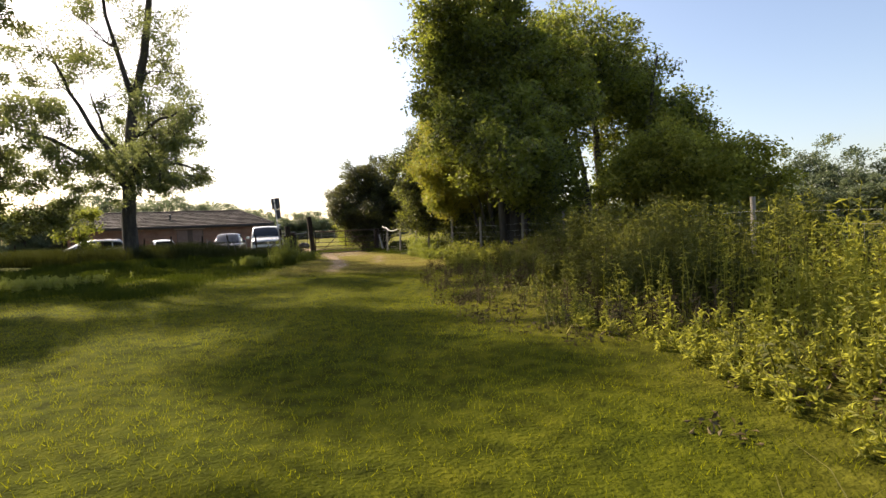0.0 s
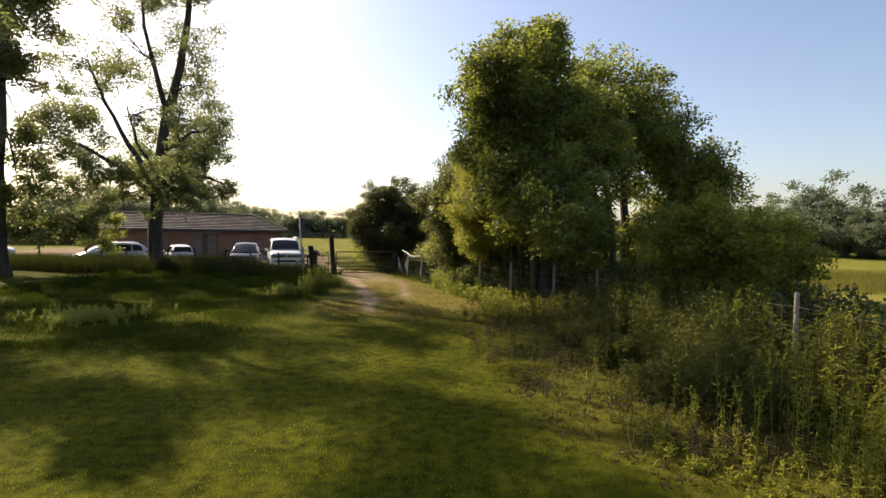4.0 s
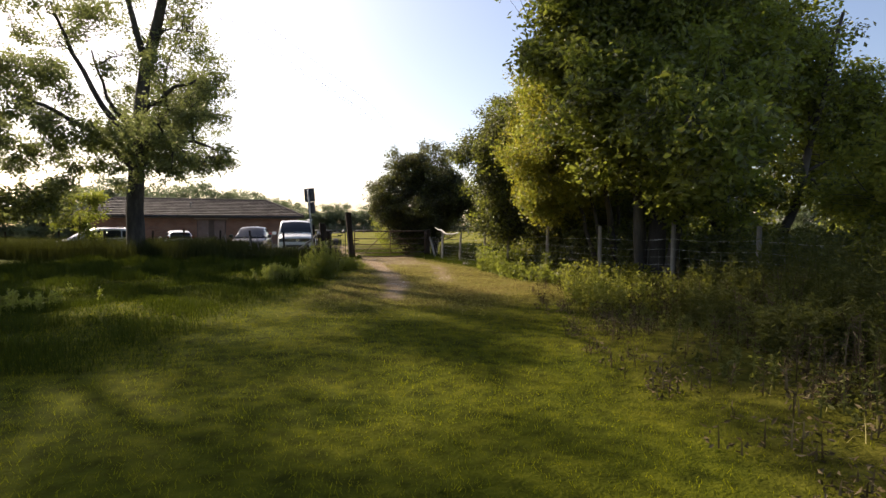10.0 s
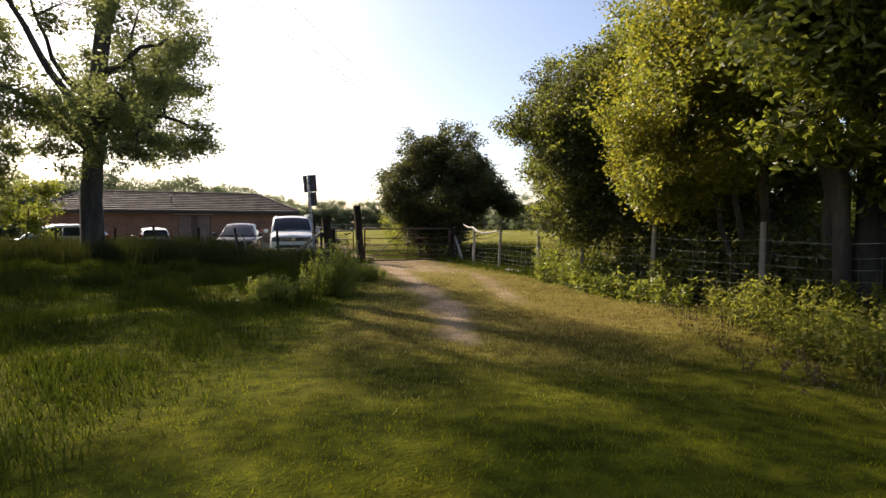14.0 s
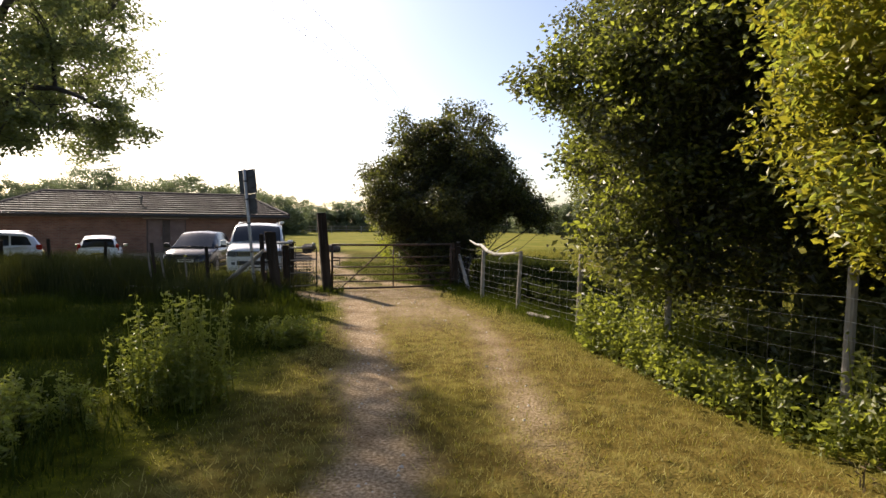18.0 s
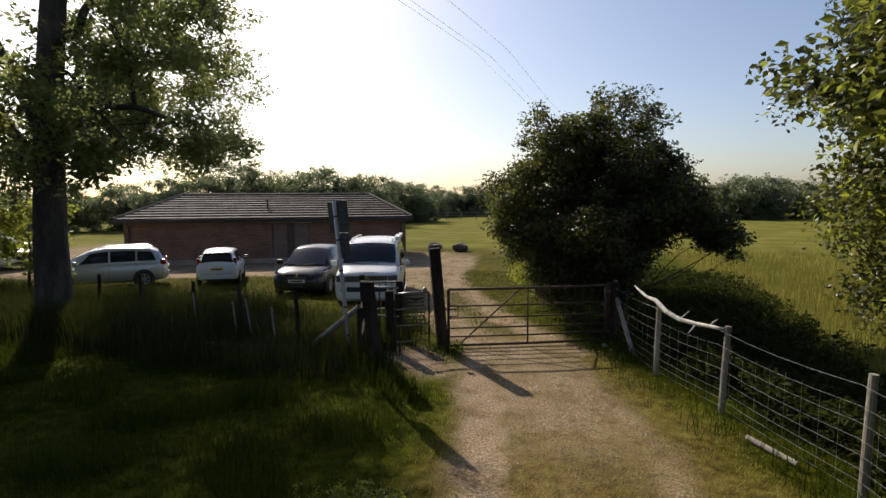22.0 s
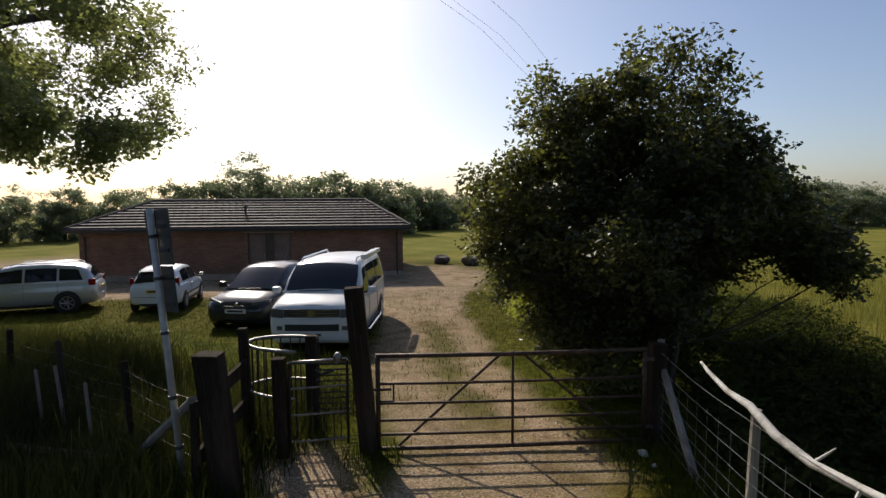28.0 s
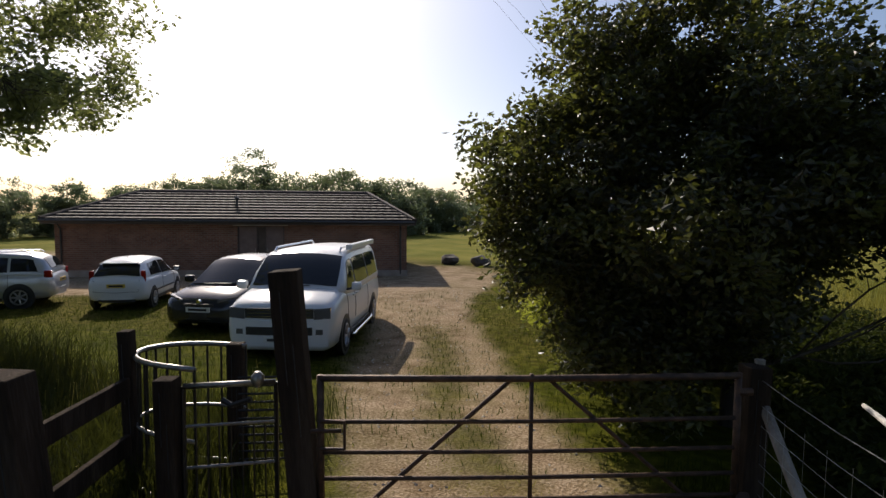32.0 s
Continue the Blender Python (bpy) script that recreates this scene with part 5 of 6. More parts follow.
def kissing_gate():
    k = thing("kissing_gate", "galvanised kissing gate with a rounded hoop railing", "gate", pose(0, 0, 0))
    cx, cy, rx, ry = -7.12, 23.74, 0.58, 0.36
    arc = [(cx + 0.25, cy - ry)] + [(cx - rx * math.sin(math.pi * i / 14), cy - ry * math.cos(math.pi * i / 14)) for i in range(15)] + [(cx + 0.12, cy + ry)]
    for z, r in ((1.15, 0.021), (0.62, 0.016), (0.14, 0.018)):
        part("hoop_rail", tube([(x, y, z) for x, y in arc], r, 8), KISS_STEEL, k, "rounded galvanised rail", smooth=True)
    for x, y in arc[::1]:
        part("hoop_bar", tube([(x, y, 0.1), (x, y, 1.15)], 0.009, 6), BLACK_STEEL, k)
    a, b = Vector((-6.36, 23.62, 0)), Vector((-6.9, 23.3, 0))
    sw = part("swing_gate", tube([tuple(a + Vector((0, 0, 1.05))), tuple(b + Vector((0, 0, 1.05)))], 0.021, 8), KISS_STEEL, k, "small swinging gate leaf", smooth=True)
    for z in (0.76, 0.46, 0.16):
        part("bar", tube([tuple(a + Vector((0, 0, z))), tuple(b + Vector((0, 0, z)))], 0.013, 6), KISS_STEEL, sw)
    for i in range(9):
        p = a.lerp(b, i / 8)
        part("bar", tube([tuple(p + Vector((0, 0, 0.1))), tuple(p + Vector((0, 0, 1.05 if i in (0, 8) else 0.76)))], 0.017 if i in (0, 8) else 0.006, 6), BLACK_STEEL, sw)
    part("latch_ball", tube([(-6.38, 23.44, 1.06), (-6.38, 23.44, 1.10), (-6.38, 23.44, 1.14), (-6.38, 23.44, 1.17)], [0.02, 0.045, 0.045, 0.02], 10), KISS_STEEL, k, "round latch knob", smooth=True)
    part("latch_arm", tube([(-6.42, 23.42, 0.98), (-6.55, 23.38, 0.93), (-6.62, 23.36, 0.97)], 0.02, 6), BLACK_STEEL, k)
    for i in range(11):
        z = 0.2 + i * 0.07
        part("step_bar", tube([(-7.02, 24.02, z), (-6.62, 24.2, z)], 0.011, 6), BLACK_STEEL, k)
    for z in (0.94, 0.5):
        part("side_plank", moved(box(1.42, 0.045, 0.15, (0, 0, 0), 0.008), pose(-7.3, 22.75, z, 0, 0, math.degrees(math.atan2(1.35, -0.5)))), WOOD_DARK, k, "dark timber plank rail")


kissing_gate()


# ---- sign on its pole ----
def sign():
    s = thing("path_sign", "pale grey leaning pole with the dark back of a sign plate", "sign", pose(-7.28, 22.16, -0.02, 3.0, -3.5, -20))
    part("pole", tube([(0, 0, -0.2), (0, 0, 1.3), (0, 0, 2.76)], 0.032, 12), GREY_STEEL, s, "pale grey steel pole", smooth=True)
    for z in (0.55, 1.02, 1.62, 2.12, 2.5):
        part("clip_band", tube([(0, 0, z), (0, 0, z + 0.03)], 0.04, 12), SIGN_BACK, s)
    part("upper_plate", box(0.44, 0.008, 0.5, (0.02, 0.045, 2.5), 0.002), SIGN_BACK, s, "dark back of a square sign plate")
    part("lower_plate", box(0.3, 0.008, 0.42, (0.06, 0.045, 2.03), 0.002), SIGN_BACK, s, "dark back of a narrow sign plate")
    for z in (2.6, 2.38, 2.15, 1.9):
        part("rail_clip", box(0.28, 0.02, 0.03, (0.05, 0.034, z), 0.004), SIGN_BACK, s)


sign()


# ---- wire fences ----
def wire_line(pts, z, sag, r):
    out = []
    for (x0, y0), (x1, y1) in zip(pts[:-1], pts[1:]):
        for i in range(4):
            t = i / 4
            x, y = x0 + (x1 - x0) * t, y0 + (y1 - y0) * t
            out.append((x, y, z + float(ground_z(np.array(x), np.array(y))) * 0.5 - sag * math.sin(math.pi * t)))
    out.append((pts[-1][0], pts[-1][1], z))
    return tube(out, r, 4)


def stock_fence(name, label, posts, wires, stay_step, post_mat, heights, r_post, wire_top, tilts, wire_mat=WIRE):
    f = thing(name, label, "fence", pose(0, 0, 0))
    for (x, y), h, tl in zip(posts, heights, tilts):
        z0 = float(ground_z(np.array(x), np.array(y)))
        part("post", tube([(x, y, z0 - 0.3), (x + tl[0] * 0.5, y + tl[1] * 0.5, z0 + h * 0.5), (x + tl[0], y + tl[1], z0 + h)], [r_post, r_post * 0.97, r_post * 0.92], 10), post_mat, f, smooth=False)
    line = [(x - 0.05, y) for x, y in posts]
    for i, z in enumerate(wires):
        part("wire", wire_line(line, z, 0.015 + 0.004 * i, 0.0028 if i == len(wires) - 1 else 0.002), wire_mat, f)
    stays = []
    for (x0, y0), (x1, y1) in zip(line[:-1], line[1:]):
        n = max(2, int(math.hypot(x1 - x0, y1 - y0) / stay_step))
        for i in range(1, n):
            t = i / n
            x, y = x0 + (x1 - x0) * t, y0 + (y1 - y0) * t
            z0 = float(ground_z(np.array(x), np.array(y))) * 0.5
            stays.append(tube([(x, y, z0 + wires[0]), (x + 0.01, y, z0 + wire_top)], 0.0011, 4, False))
    part("netting", joined(*stays), wire_mat, f, kind="stuff")
    return f


RIGHT_POSTS = [(-3.0, 25.0), (-2.48, 22.9), (-1.85, 21.45), (-1.12, 19.4), (-0.65, 16.9), (0.08, 15.05), (0.82, 13.02), (1.86, 11.8), (2.6, 10.2), (3.4, 8.5), (4.3, 5.0), (5.3, 0.5), (6.2, -4.0)]
stock_fence("stock_fence", "wire stock fence on round pale wooden stakes", RIGHT_POSTS, (0.1, 0.2, 0.31, 0.44, 0.58, 0.73, 0.88, 1.07), 0.22, WOOD_GREY,
            (1.18, 1.14, 1.13, 1.18, 1.26, 1.32, 1.32, 1.4, 1.3, 1.3, 1.3, 1.3, 1.3), 0.042, 0.88, [(0, 0), (0.04, 0.02), (0.06, 0), (0.04, 0), (0, 0), (0.03, 0), (0, 0), (0.02, 0), (0, 0), (0, 0), (0, 0), (0, 0), (0, 0)])
LEFT_POSTS = [(-7.1, 22.1), (-8.55, 22.75), (-9.9, 23.1), (-11.3, 23.4), (-12.8, 23.7), (-14.3, 24.0), (-16.4, 24.3), (-18.5, 24.6), (-21, 25.0), (-24, 25.6)]
stock_fence("car_park_fence", "old wire fence in long grass beside the car park", LEFT_POSTS, (0.12, 0.28, 0.45, 0.62, 0.8, 0.98), 0.3, WOOD_DARK,
            (0.9, 1.05, 1.12, 1.1, 1.15, 1.1, 1.1, 1.1, 1.1, 1.1), 0.04, 0.8, [(0, 0), (-0.05, 0), (-0.12, 0), (0.03, 0), (-0.06, 0), (0.05, 0), (0, 0), (0.04, 0), (0, 0), (0, 0)], GATE_STEEL)
st = thing("strut", "diagonal weathered timber strut against the corner post", "strut", pose(0, 0, 0))
part("beam", tube([(-8.45, 22.6, 0.02), (-7.1, 22.1, 1.02)], [0.05, 0.045], 8), WOOD_GREY, st)
st = thing("strut", "diagonal timber strut against the fence end post", "strut", pose(0, 0, 0))
part("beam", tube([(-2.72, 24.0, -0.02), (-2.98, 24.88, 0.85)], [0.045, 0.04], 8), WOOD_GREY, st)
st = thing("fallen_rail", "pale fallen rail lying in the long grass", "rail", pose(0, 0, 0))
part("beam", tube([(-8.4, 22.35, 0.22), (-9.2, 22.3, 0.20), (-10.1, 22.2, 0.24)], [0.035, 0.04, 0.03], 8), WOOD_GREY, st)
for x, y, h, tx in ((-9.45, 22.75, 0.95, -0.2), (-9.75, 22.7, 0.9, -0.14), (-10.8, 22.9, 1.0, -0.1), (-8.9, 22.6, 0.85, -0.12)):
    st = thing("stake", "thin pale leaning fence stake", "stake", pose(x, y, 0), "stakes")
    part("rod", tube([(0, 0, -0.15), (tx, 0.02, h)], [0.022, 0.018], 7), WOOD_GREY, st)
br = thing("dead_branch", "bleached dead branch wedged along the fence top", "branch", pose(0, 0, 0))
part("bough", tube([(-2.73, 23.8, 1.25), (-2.7, 23.55, 1.23), (-2.6, 23.2, 1.17), (-2.5, 22.88, 1.17), (-2.38, 22.62, 1.05), (-2.24, 22.3, 1.0), (-2.08, 21.95, 1.02), (-1.93, 21.6, 1.06), (-1.84, 21.4, 1.08)], [0.012, 0.018, 0.024, 0.032, 0.036, 0.032, 0.03, 0.024, 0.014], 8), WOOD_PALE, br, smooth=True)
for a, b in (((-2.24, 22.3, 1.0), (-2.12, 22.25, 1.14)), ((-2.08, 21.95, 1.02), (-2.2, 21.8, 0.92)), ((-1.97, 21.7, 1.05), (-1.87, 21.65, 1.16))):
    part("snag", tube([a, b], [0.014, 0.005], 6), WOOD_PALE, br)
for i, (x, y, s) in enumerate(((-3.2, 24.45, 0.11), (-3.1, 24.2, 0.06), (-3.3, 24.05, 0.04))):
    st = thing("field_stone", "pale rough stone in the grass at the fence foot", "stone", pose(x, y, float(ground_z(np.array(x), np.array(y))) + 0.2 * s, 0, 0, 40 * i), "stones")
    part("rock", rock(s, i), STONE, st)
DARK_STONE = material("dark_boulder", [(0.05, 0.04, 0.035), (0.12, 0.1, 0.085)], 4, 0.9, bump=0.6, bump_scale=20)
for i, (x, y, s) in enumerate(((-12.6, 46.6, 0.8), (-10.9, 46.3, 0.85))):
    st = thing("boulder", "dark boulder at the edge of the drive", "boulder", pose(x, y, 0.02, 0, 0, 50 * i), "boulders")
    part("rock", rock(s, 7 + i), DARK_STONE, st)
pg = thing("fallen_post", "pale broken post lying at the fence foot", "post", pose(0, 0, 0))
part("beam", tube([(-1.75, 20.6, 0.02), (-1.45, 19.95, 0.04)], [0.035, 0.03], 8), WOOD_GREY, pg)


# ---- overhead cables ----
for dx, z in ((0.0, 8.9), (0.75, 9.2), (-0.75, 9.2)):
    c = thing("overhead_cable", "thin black overhead cable", "cable", pose(0, 0, 0), "overhead cables")
    pts = []
    for i in range(25):
        y = -40 + i * 10.0
        t = (y + 40) % 80 / 80
        pts.append((-8.9 + (y - 31.8) * 0.11 + dx, y, z + 1.1 * (2 * t - 1) ** 2 - 0.55))
    part("strand", tube(pts, 0.005, 5), BLACK_PLASTIC, c)


# ---- far trees and hedges ----
def far_tree(seed, h, w, lean=0.0):
    g = np.random.default_rng(seed)
    lobes = [(0, 0, h * 0.72, w * 0.55, w * 0.55, h * 0.28)]
    for i in range(6):
        a = 2 * math.pi * i / 6 + g.random()
        lobes.append((w * 0.42 * math.cos(a), w * 0.42 * math.sin(a), h * g.uniform(0.3, 0.62), w * g.uniform(0.3, 0.42), w * g.uniform(0.3, 0.42), h * g.uniform(0.18, 0.28)))
        lobes.append((w * 0.38 * math.cos(a + 0.5), w * 0.38 * math.sin(a + 0.5), h * 0.14, w * 0.3, w * 0.3, h * 0.15))
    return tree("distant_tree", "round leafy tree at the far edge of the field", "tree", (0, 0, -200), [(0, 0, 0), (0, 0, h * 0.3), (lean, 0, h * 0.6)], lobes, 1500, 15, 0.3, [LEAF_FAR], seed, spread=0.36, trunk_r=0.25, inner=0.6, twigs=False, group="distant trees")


KINDS = [far_tree(201, 9.0, 7.0), far_tree(202, 8.0, 6.0), far_tree(203, 11.0, 6.0), far_tree(204, 6.5, 6.5)]


def place_far(kind, x, y, scale, turn, squash=1.0):
    m = pose(x, y, float(ground_z(np.array(float(x)), np.array(float(y)))) - 0.1, 0, 0, turn) @ Matrix.Diagonal((scale, scale, scale * squash, 1))
    copy_thing(KINDS[kind], m)


def by_bearing(deg_left, dist):
    """A place seen from the gate's approach under a bearing left of straight ahead."""
    return -3.6 - dist * math.sin(radians(deg_left)), 17.8 + dist * math.cos(radians(deg_left))


FAR = [(36.3, 60, 2, 0.8, 1.0), (40.0, 60, 3, 0.85, 1.0), (43.5, 60, 1, 0.7, 1.0), (33.2, 61, 3, 0.92, 1.0), (30.9, 60, 0, 0.72, 1.0), (28.4, 62, 3, 1.05, 0.95), (25.8, 62, 0, 0.72, 0.95), (23.8, 64, 3, 0.9, 1.0), (21.3, 74, 1, 0.74, 1.0), (19.3, 76, 3, 0.85, 1.0), (17.8, 80, 1, 0.66, 1.0),
       (16.4, 104, 0, 0.8, 0.9), (14.8, 110, 1, 0.82, 0.85), (13.2, 112, 0, 0.78, 0.9), (11.5, 112, 3, 0.95, 1.0), (9.5, 114, 0, 0.8, 0.9), (7.5, 116, 1, 0.9, 0.9), (5.0, 118, 0, 0.8, 0.9), (2.0, 120, 3, 1.1, 0.9), (-1.5, 120, 1, 0.9, 0.9), (-5.0, 118, 0, 0.85, 0.9),
       (-8.5, 108, 1, 0.95, 0.9), (-11.5, 92, 0, 0.82, 0.95), (-14.0, 90, 3, 1.0, 0.95), (-16.0, 92, 1, 0.85, 0.95), (-18.5, 98, 3, 0.95, 0.9), (-21.0, 104, 0, 0.8, 0.9), (-24, 108, 3, 1.0, 0.9), (-27.5, 104, 1, 0.8, 0.9), (-31, 98, 0, 0.8, 0.9), (-34.5, 92, 3, 1.0, 1.0),
       (47.0, 66, 3, 0.75, 1.0), (51.5, 66, 1, 0.65, 1.0), (55.5, 64, 0, 0.62, 1.0), (59.5, 62, 3, 0.8, 1.0), (64, 60, 1, 0.7, 1.0), (69, 58, 2, 0.6, 1.0), (76, 56, 0, 0.7, 1.0)]
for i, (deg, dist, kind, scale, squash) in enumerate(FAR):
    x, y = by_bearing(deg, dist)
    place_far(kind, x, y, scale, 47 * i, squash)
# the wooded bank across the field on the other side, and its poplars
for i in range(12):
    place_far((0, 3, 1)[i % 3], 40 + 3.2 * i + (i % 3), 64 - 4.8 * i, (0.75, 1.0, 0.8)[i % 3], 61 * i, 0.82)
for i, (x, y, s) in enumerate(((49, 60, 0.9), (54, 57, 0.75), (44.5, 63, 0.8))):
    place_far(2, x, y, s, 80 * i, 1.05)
for k in KINDS:
    for o in (*k.children_recursive, k):
        bpy.data.objects.remove(o)

# paddock rails across the far field
pf = thing("paddock_fence", "long pale rail fence across the far field", "fence", pose(0, 0, 0))
px = [by_bearing(26 - 1.6 * i, 92 - 0.4 * i) for i in range(20)]
for z in (0.75, 1.25):
    part("rail", tube([(x, y, z - 0.1) for x, y in px], 0.05, 4), WOOD_GREY, pf)
for x, y in px:
    part("post", box(0.12, 0.12, 1.5, (x, y, 0.55)), WOOD_GREY, pf)


# ---- weeds, long grass, lawn ----
def ground_points(n, x0, x1, y0, y1, seed, keep):
    g = np.random.default_rng(seed)
    x, y = g.uniform(x0, x1, n), g.uniform(y0, y1, n)
    ok = g.random(n) < keep(x, y)
    return x[ok], y[ok]


def blades(name, label, x, y, low, high, width, mat, seed, lean=0.35, bend=True, tagkind="stuff"):
    """Tapered grass blades, each bent once."""
    g = np.random.default_rng(seed)
    n = len(x)
    h = low + (high - low) * g.random(n)
    a = g.uniform(0, 2 * math.pi, n)
    z = ground_z(x, y) - 0.01
    w = width * g.uniform(0.6, 1.3, n)
    dx, dy = np.cos(a), np.sin(a)
    b = g.uniform(0, 2 * math.pi, n)
    lx, ly = np.cos(b) * lean * h * g.random(n), np.sin(b) * lean * h * g.random(n)
    base0 = np.stack([x - dx * w, y - dy * w, z], -1)
    base1 = np.stack([x + dx * w, y + dy * w, z], -1)
    if bend:
        m0 = np.stack([x - dx * w * 0.7 + lx * 0.3, y - dy * w * 0.7 + ly * 0.3, z + h * 0.6], -1)
        m1 = np.stack([x + dx * w * 0.7 + lx * 0.3, y + dy * w * 0.7 + ly * 0.3, z + h * 0.6], -1)
        tip = np.stack([x + lx, y + ly, z + h * 0.95], -1)
        v = np.stack([base0, base1, m1, m0, tip], 1).reshape(-1, 3)
        i = np.arange(n)[:, None] * 5
        f = np.concatenate([i + np.array([[0, 1, 2]]), i + np.array([[0, 2, 3]]), i + np.array([[3, 2, 4]])], 1).reshape(-1, 3)
    else:
        tip = np.stack([x + lx, y + ly, z + h], -1)
        v = np.stack([base0, base1, tip], 1).reshape(-1, 3)
        f = np.arange(n * 3).reshape(-1, 3)
    ob = part(name, (v, f), mat, kind=tagkind)
    return tagged(ob, label, "grass")


def weeds(name, label, x, y, low, high, leaf, mat, seed, per=22, slim=0.3, spire=True, droop=-0.1):
    """Upright stems set with leaves all the way."""
    g = np.random.default_rng(seed)
    n = len(x)
    h = low + (high - low) * g.random(n)
    z = ground_z(x, y)
    lean = g.normal(0, 0.09, (n, 2)) * h[:, None]
    stems = []
    for i in range(n):
        stems.append(tube([(x[i], y[i], z[i] - 0.02), (x[i] + lean[i, 0] * 0.4, y[i] + lean[i, 1] * 0.4, z[i] + 0.55 * h[i]), (x[i] + lean[i, 0], y[i] + lean[i, 1], z[i] + h[i])], [0.007, 0.005, 0.002], 3, False))
    t = g.uniform(0.08, 1.0, (n, per))
    c = np.stack([x[:, None] + lean[:, :1] * t ** 1.3, y[:, None] + lean[:, 1:] * t ** 1.3, z[:, None] + h[:, None] * t], -1).reshape(-1, 3)
    lv, lf = leaf_cloud(c, 0.02 if spire else 0.06, 1, leaf, seed + 1, droop, slim)
    root = tagged(part(name, (lv, lf), mat, kind="stuff"), label, "weeds")
    part("stem", joined(*stems), mat, root, kind="stuff")
    return root


# weeds on the thicket's edge, by height
def right_band(d0, d1, thin=1.0):
    return lambda x, y: thin * ((x > edge_right(y) + d0) & (x < edge_right(y) + d1))


def off_edge(x, y):
    return x - edge_right(y)


x, y = ground_points(13000, 0.3, 6.0, -3.2, 10.5, 301, lambda x, y: ss(1.6, 2.6, off_edge(x, y)) * ss(0.9, 0.3, x - fence_x(y)) * (0.2 + 0.8 * ss(-0.2, 0.5, wave(x, y, 2.2, 4))) * 0.16)
# sun and shade are coloured in: two leaf tones split by place
sun_toned = x - 0.35 * y > 1.2 + 0.3 * wave(x, y, 2.0, 3)
for at, mat, label, seed in ((~sun_toned, LEAF_SPIRE, "tall leafy willowherb stems along the thicket, toned dark as shaded", 302), (sun_toned, LEAF_SUN_TONE, "tall willowherb stems toned bright as if standing in the sun", 303)):
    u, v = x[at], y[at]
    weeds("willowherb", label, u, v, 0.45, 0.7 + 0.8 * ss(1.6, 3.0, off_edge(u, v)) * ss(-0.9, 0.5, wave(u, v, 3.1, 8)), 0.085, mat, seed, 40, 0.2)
# the sunlight on these low weeds is in their leaf tone
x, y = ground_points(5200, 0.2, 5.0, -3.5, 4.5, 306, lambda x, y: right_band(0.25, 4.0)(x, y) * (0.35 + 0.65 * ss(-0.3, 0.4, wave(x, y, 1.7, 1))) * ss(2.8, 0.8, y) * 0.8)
weeds("sunlit_weeds", "yellow-green weeds toned bright as if the sun came in", x, y, 0.08, 0.14 + 0.75 * ss(0.35, 1.5, off_edge(x, y)), 0.05, LEAF_SUN_TONE, 307, 30, 0.3)
x, y = ground_points(1500, -0.8, 5.0, -1.0, 11.5, 311, lambda x, y: right_band(0.4, 1.8)(x, y) * ss(-0.3, 0.4, wave(x, y, 1.8, 7)))
weeds("nettles", "knee-high nettles at the edge of the mown grass", x, y, 0.08, 0.36, 0.05, LEAF_SPIRE, 312, 20, 0.4)
x, y = ground_points(900, -0.8, 3.0, 9.5, 14.5, 316, lambda x, y: ((x > edge_right(y) + 0.3) & (x < fence_x(y) + 0.3)) * ss(-0.4, 0.4, wave(x, y, 1.9, 2)))
weeds("bramble_patch", "low brambles in front of the wire fence", x, y, 0.15, 0.6, 0.06, LEAF_WEED, 317, 36, 0.55, False)
x, y = ground_points(3600, -0.3, 7.5, 6.0, 18.0, 321, lambda x, y: (x > fence_x(y) + 0.25) * 1.0)
weeds("undergrowth", "dark tangled undergrowth below the trees", x, y, 0.5, 1.35, 0.12, LEAF_DARK, 322, 24, 0.5, False)
x, y = ground_points(4200, -1.8, 0.9, 13.8, 19.8, 331, lambda x, y: ((x > edge_right(y) + 0.1) & (np.abs(x - fence_x(y) + 0.25) < 0.5)) * (0.3 + 0.7 * ss(-0.3, 0.4, wave(x, y, 2.3, 2))) * (0.12 + 0.88 * ss(15.2, 16.2, y)) * ss(18.6, 17.6, y))
weeds("docks", "broad-leaved docks and brambles along the wire fence", x, y, 0.25, 0.3 + 0.55 * ss(-0.5, 0.7, wave(x, y, 2.1, 5)), 0.06, LEAF_MID, 332, 44, 0.6, False, 0.15)
DRY_WEED = material("dry_weed", [(0.06, 0.045, 0.02), (0.11, 0.08, 0.04), (0.17, 0.13, 0.07)], 3, 0.95, bump=0, island=0.5, spec=0.03)
x, y = ground_points(2300, -1.6, 4.0, -3.0, 14.0, 341, lambda x, y: right_band(-0.3, 1.6)(x, y) * ss(-0.4, 0.5, wave(x, y, 2.4, 3)))
weeds("dry_weeds", "brown dry weed stalks at the edge of the grass", x, y, 0.03, 0.08 + 0.12 * ss(3, 5, y), 0.05, DRY_WEED, 342, 12, 0.35, False)
x, y = ground_points(1500, -0.2, 4.6, -4, 6.5, 346, lambda x, y: right_band(-0.3, 2.6)(x, y) * ss(-0.3, 0.3, wave(x, y, 1.4, 5)))
blades("straw_tufts", "straw-coloured grass tufts among the weeds", x, y, 0.06, 0.22, 0.005, GRASS_DRY, 347, 1.6)
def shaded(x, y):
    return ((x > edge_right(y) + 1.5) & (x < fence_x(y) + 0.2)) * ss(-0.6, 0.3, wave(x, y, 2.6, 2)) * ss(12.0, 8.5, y)


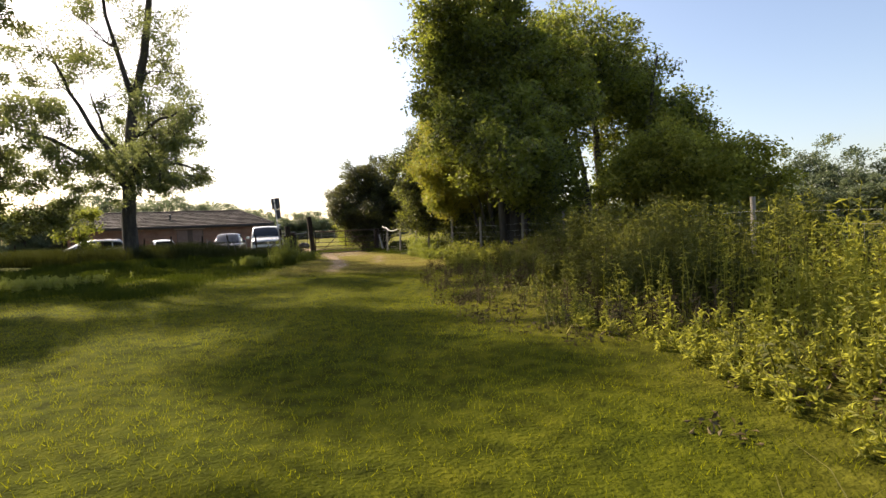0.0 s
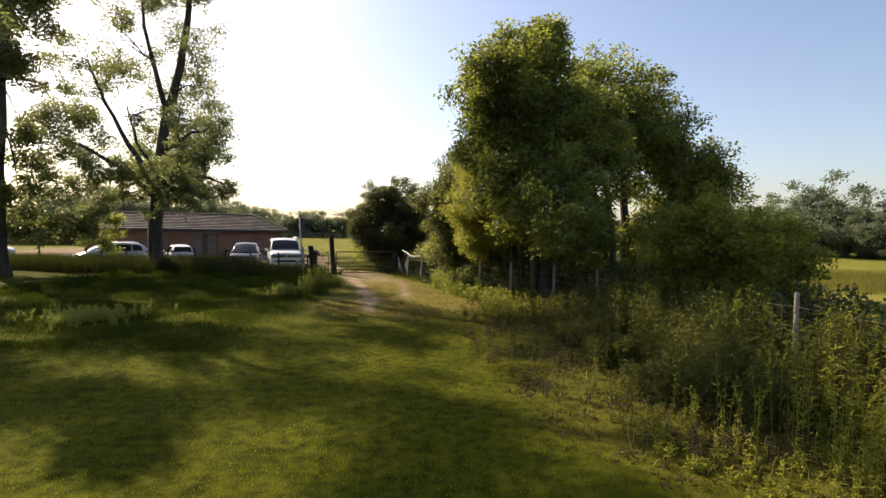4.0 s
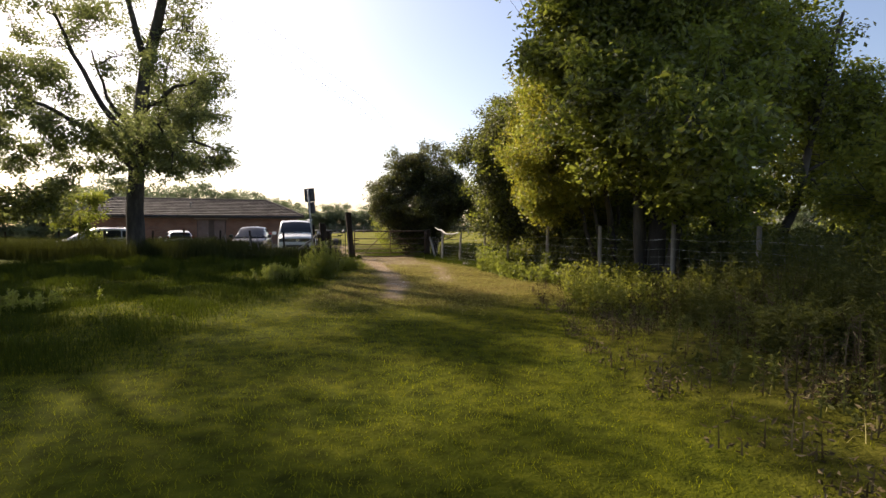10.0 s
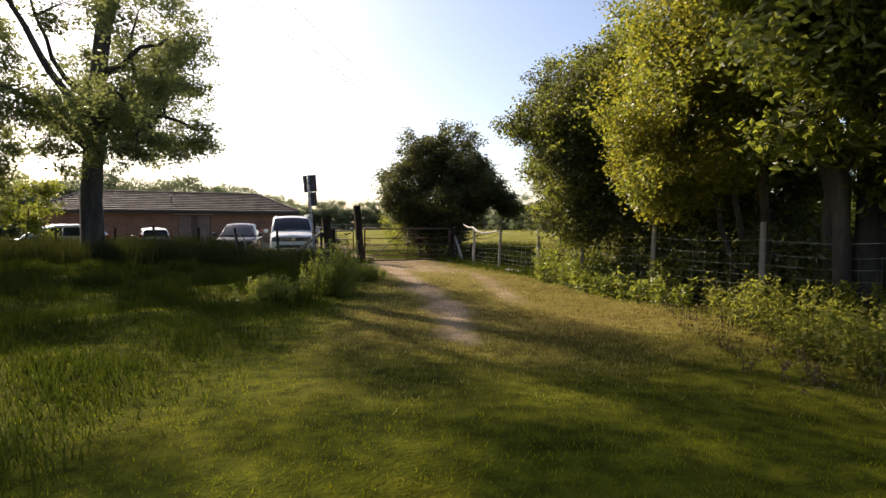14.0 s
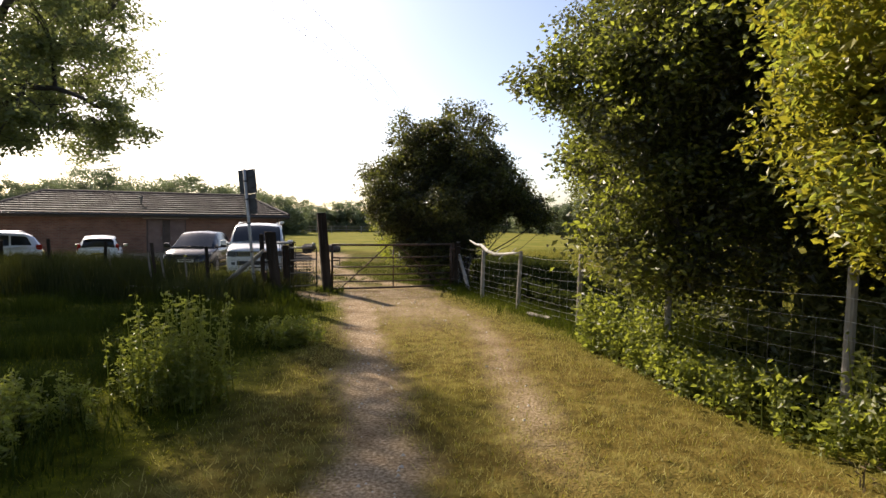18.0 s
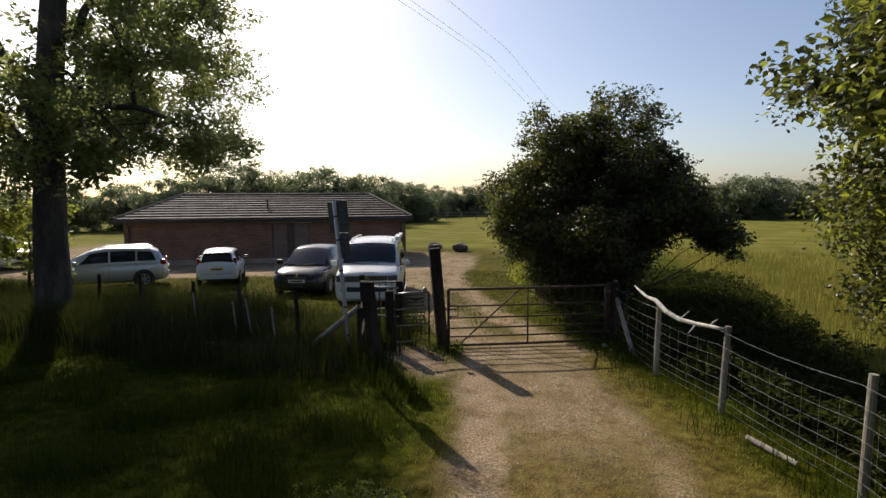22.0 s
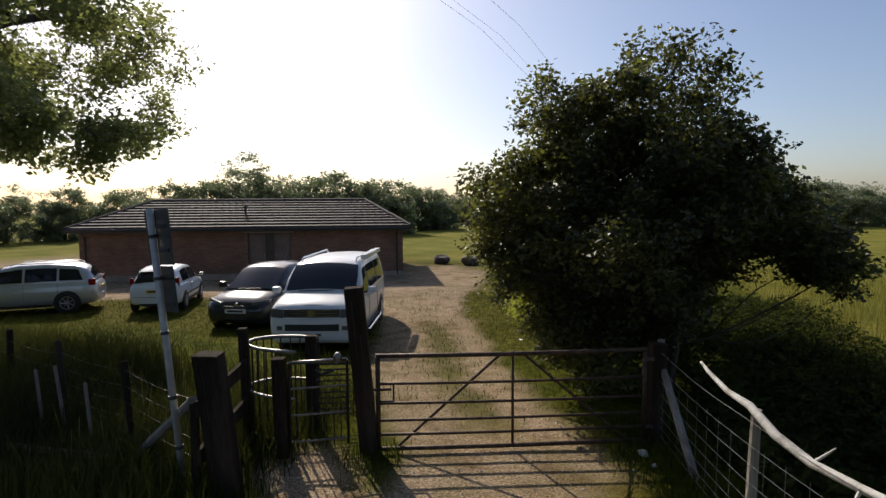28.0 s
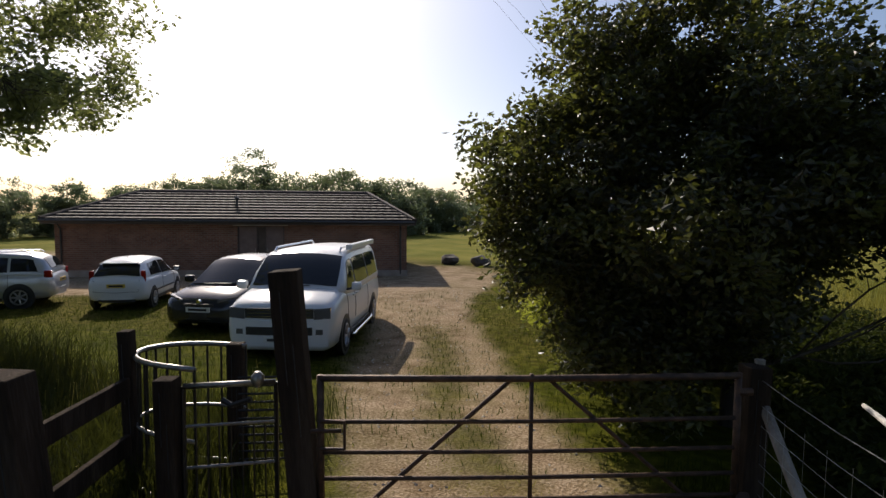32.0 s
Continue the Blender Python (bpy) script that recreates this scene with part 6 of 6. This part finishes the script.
# the shade before the fence is carried by the darker leaf tone
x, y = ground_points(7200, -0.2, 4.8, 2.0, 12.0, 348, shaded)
weeds("shaded_weeds", "chest-high weed spires in front of the wire fence, toned dark as shaded", x, y, 0.4, 0.5 + 0.95 * ss(1.6, 2.9, x - edge_right(y)) * ss(-0.9, 0.4, wave(x, y, 3.7, 1)) * ss(11.5, 8, y), 0.085, LEAF_SPIRE, 349, 36, 0.16)
x, y = ground_points(3600, -0.6, 4.6, 1.0, 12.4, 343, lambda x, y: ((x > edge_right(y) + 0.2) & (x < fence_x(y))) * ss(-0.2, 0.6, wave(x, y, 2.2, 5)) * 0.6)
weeds("dead_stalks", "tall brown dead weed stalks in front of the wire fence", x, y, 0.15, 0.25 + 0.6 * ss(0.9, 2.6, x - edge_right(y)), 0.06, DRY_WEED, 344, 18, 0.18)
# nettle clumps on the rough side of the track
cl = [(-5.45, 15.35, 0.4, 0.95), (-5.8, 15.6, 0.4, 0.6), (-6.5, 14.6, 0.5, 0.35), (-5.3, 17.8, 0.4, 0.35), (-9.8, 9.5, 1.2, 0.25)]
g0 = np.random.default_rng(351)
cx, cy, ch = [], [], []
for a, b, r, h in cl:
    k = int(190 * r)
    cx.append(g0.normal(a, r * 0.5, k)), cy.append(g0.normal(b, r * 0.5, k)), ch.append(np.full(k, h))
cx, cy, ch = map(np.concatenate, (cx, cy, ch))
weeds("nettle_clump", "leafy nettle clumps in the rough grass beside the track", cx, cy, ch * 0.45, ch * 1.1, 0.05, LEAF_MID, 352, 40, 0.42)
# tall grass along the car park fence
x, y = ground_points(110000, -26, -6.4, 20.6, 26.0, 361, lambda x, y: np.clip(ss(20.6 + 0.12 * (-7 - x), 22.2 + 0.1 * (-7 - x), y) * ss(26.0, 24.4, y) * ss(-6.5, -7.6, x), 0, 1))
blades("long_grass", "waist-high grass along the car park fence, darkened as shaded", x, y, 0.3 + 0.25 * ss(-9, -11, x), 0.55 + 0.45 * ss(-9, -11, x), 0.006, GRASS_TALL, 362, 0.6)
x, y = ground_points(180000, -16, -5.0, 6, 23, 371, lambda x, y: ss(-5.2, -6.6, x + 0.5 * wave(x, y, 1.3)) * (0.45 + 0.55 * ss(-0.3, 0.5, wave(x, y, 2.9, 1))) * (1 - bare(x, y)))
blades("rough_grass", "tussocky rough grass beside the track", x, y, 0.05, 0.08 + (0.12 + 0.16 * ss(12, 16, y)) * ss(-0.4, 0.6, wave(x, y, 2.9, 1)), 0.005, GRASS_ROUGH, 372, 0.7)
# mown meadow, thickest near the walked line
x, y = ground_points(520000, -13, 4.5, -3.6, 25, 381, lambda x, y: (1 - bare(x, y)) * (1 - 0.75 * dry(x, y)) * ss(1.0, 0.2, x - edge_right(y)) * np.clip(1.1 - 0.03 * y, 0.3, 1) * ss(-13, -8, x))
blades("meadow_grass", "short green meadow grass", x, y, 0.012, 0.05, 0.003, GRASS, 382, 1.2, False)
x, y = ground_points(120000, -6, 1.0, 8.0, 25, 391, lambda x, y: (1 - bare(x, y)) * dry(x, y))
blades("dry_grass", "short trampled straw-coloured grass", x, y, 0.02, 0.07, 0.004, GRASS_DRY, 392, 1.3, False)
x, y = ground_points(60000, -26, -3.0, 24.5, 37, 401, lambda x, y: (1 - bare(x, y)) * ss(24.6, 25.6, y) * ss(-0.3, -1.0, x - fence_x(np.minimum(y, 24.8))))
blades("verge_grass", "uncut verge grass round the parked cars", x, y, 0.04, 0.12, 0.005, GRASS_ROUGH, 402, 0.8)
x, y = ground_points(110000, -2.5, 26, 16, 48, 411, lambda x, y: ss(3.0, 4.4, x - fence_x(np.minimum(y, 24.8)) + 0.6 * wave(x, y, 0.9)) * ss(15.5, 18, y) * np.clip(1.2 - 0.03 * (y - 16), 0.2, 1))
blades("hay_grass", "tall yellowing hay grass in the next field", x, y, 0.22, 0.55, 0.006, GRASS_HAY, 412, 0.7)
# ditch weeds, with the hawthorn's shade painted into their leaves
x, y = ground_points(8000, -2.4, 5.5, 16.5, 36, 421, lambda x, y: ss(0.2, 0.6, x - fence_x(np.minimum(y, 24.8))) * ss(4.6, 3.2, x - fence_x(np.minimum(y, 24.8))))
weeds("ditch_weeds", "rank weeds in the ditch behind the fence, toned dark as shaded", x, y, 0.2, 0.5, 0.12, LEAF_SHADE, 422, 22, 0.4, False)
# uncut tufts round the feet of the posts and along the wire fence
def tufted(x, y):
    d = x - fence_x(np.minimum(y, 24.9))
    fence_foot = ss(-0.75, -0.35, d + 0.2 * wave(x, y, 2.7, 3)) * ss(0.5, 0.2, d) * ss(17.5, 18.5, y)
    hinge = ss(0.75, 0.35, np.hypot(x + 3.1, (y - 24.6) * 0.8) + 0.15 * wave(x, y, 4.0, 2))
    latch = ss(0.5, 0.2, np.hypot(x + 6.05, y - 23.5)) + ss(0.55, 0.2, np.hypot(x + 6.9, y - 22.2))
    return np.clip(fence_foot * (0.4 + 0.6 * ss(-0.3, 0.4, wave(x, y, 3.3, 6))) + hinge + latch, 0, 1)


x, y = ground_points(42000, -7.6, 0.2, 17.5, 25.6, 427, tufted)
blades("post_tufts", "uncut grass tufts round the post feet and along the fence", x, y, 0.06, 0.28, 0.005, GRASS_ROUGH, 428, 0.8)
# pale seed heads over the long grass by the kissing gate
x, y = ground_points(420, -12, -6.8, 22.2, 25.6, 425, lambda x, y: ss(-0.1, 0.5, wave(x, y, 2.0, 6)) * (1 - bare(x, y)))
weeds("seeding_grass", "thin grass stalks with pale feathery seed heads", x, y, 0.35, 0.75, 0.025, GRASS_DRY, 426, 9, 0.22)
# loose stones on the track
x, y = ground_points(5200, -12, -1.5, 12, 38, 431, lambda x, y: bare(x, y))
gs = np.random.default_rng(432)
peb = []
zz = ground_z(x, y)
for i in range(len(x)):
    s = gs.uniform(0.008, 0.028)
    a = gs.uniform(0, 6.28)
    vs = [(x[i] + s * math.cos(a + k * 2.094) * gs.uniform(0.7, 1.3), y[i] + s * math.sin(a + k * 2.094) * gs.uniform(0.7, 1.3), zz[i] - 0.003) for k in range(3)]
    peb.append((vs + [(x[i], y[i], zz[i] + s * 0.7)], [(0, 1, 3), (1, 2, 3), (2, 0, 3)]))
tagged(part("pebbles", joined(*peb), STONE, kind="stuff"), "loose pale pebbles on the sandy track", "pebbles")
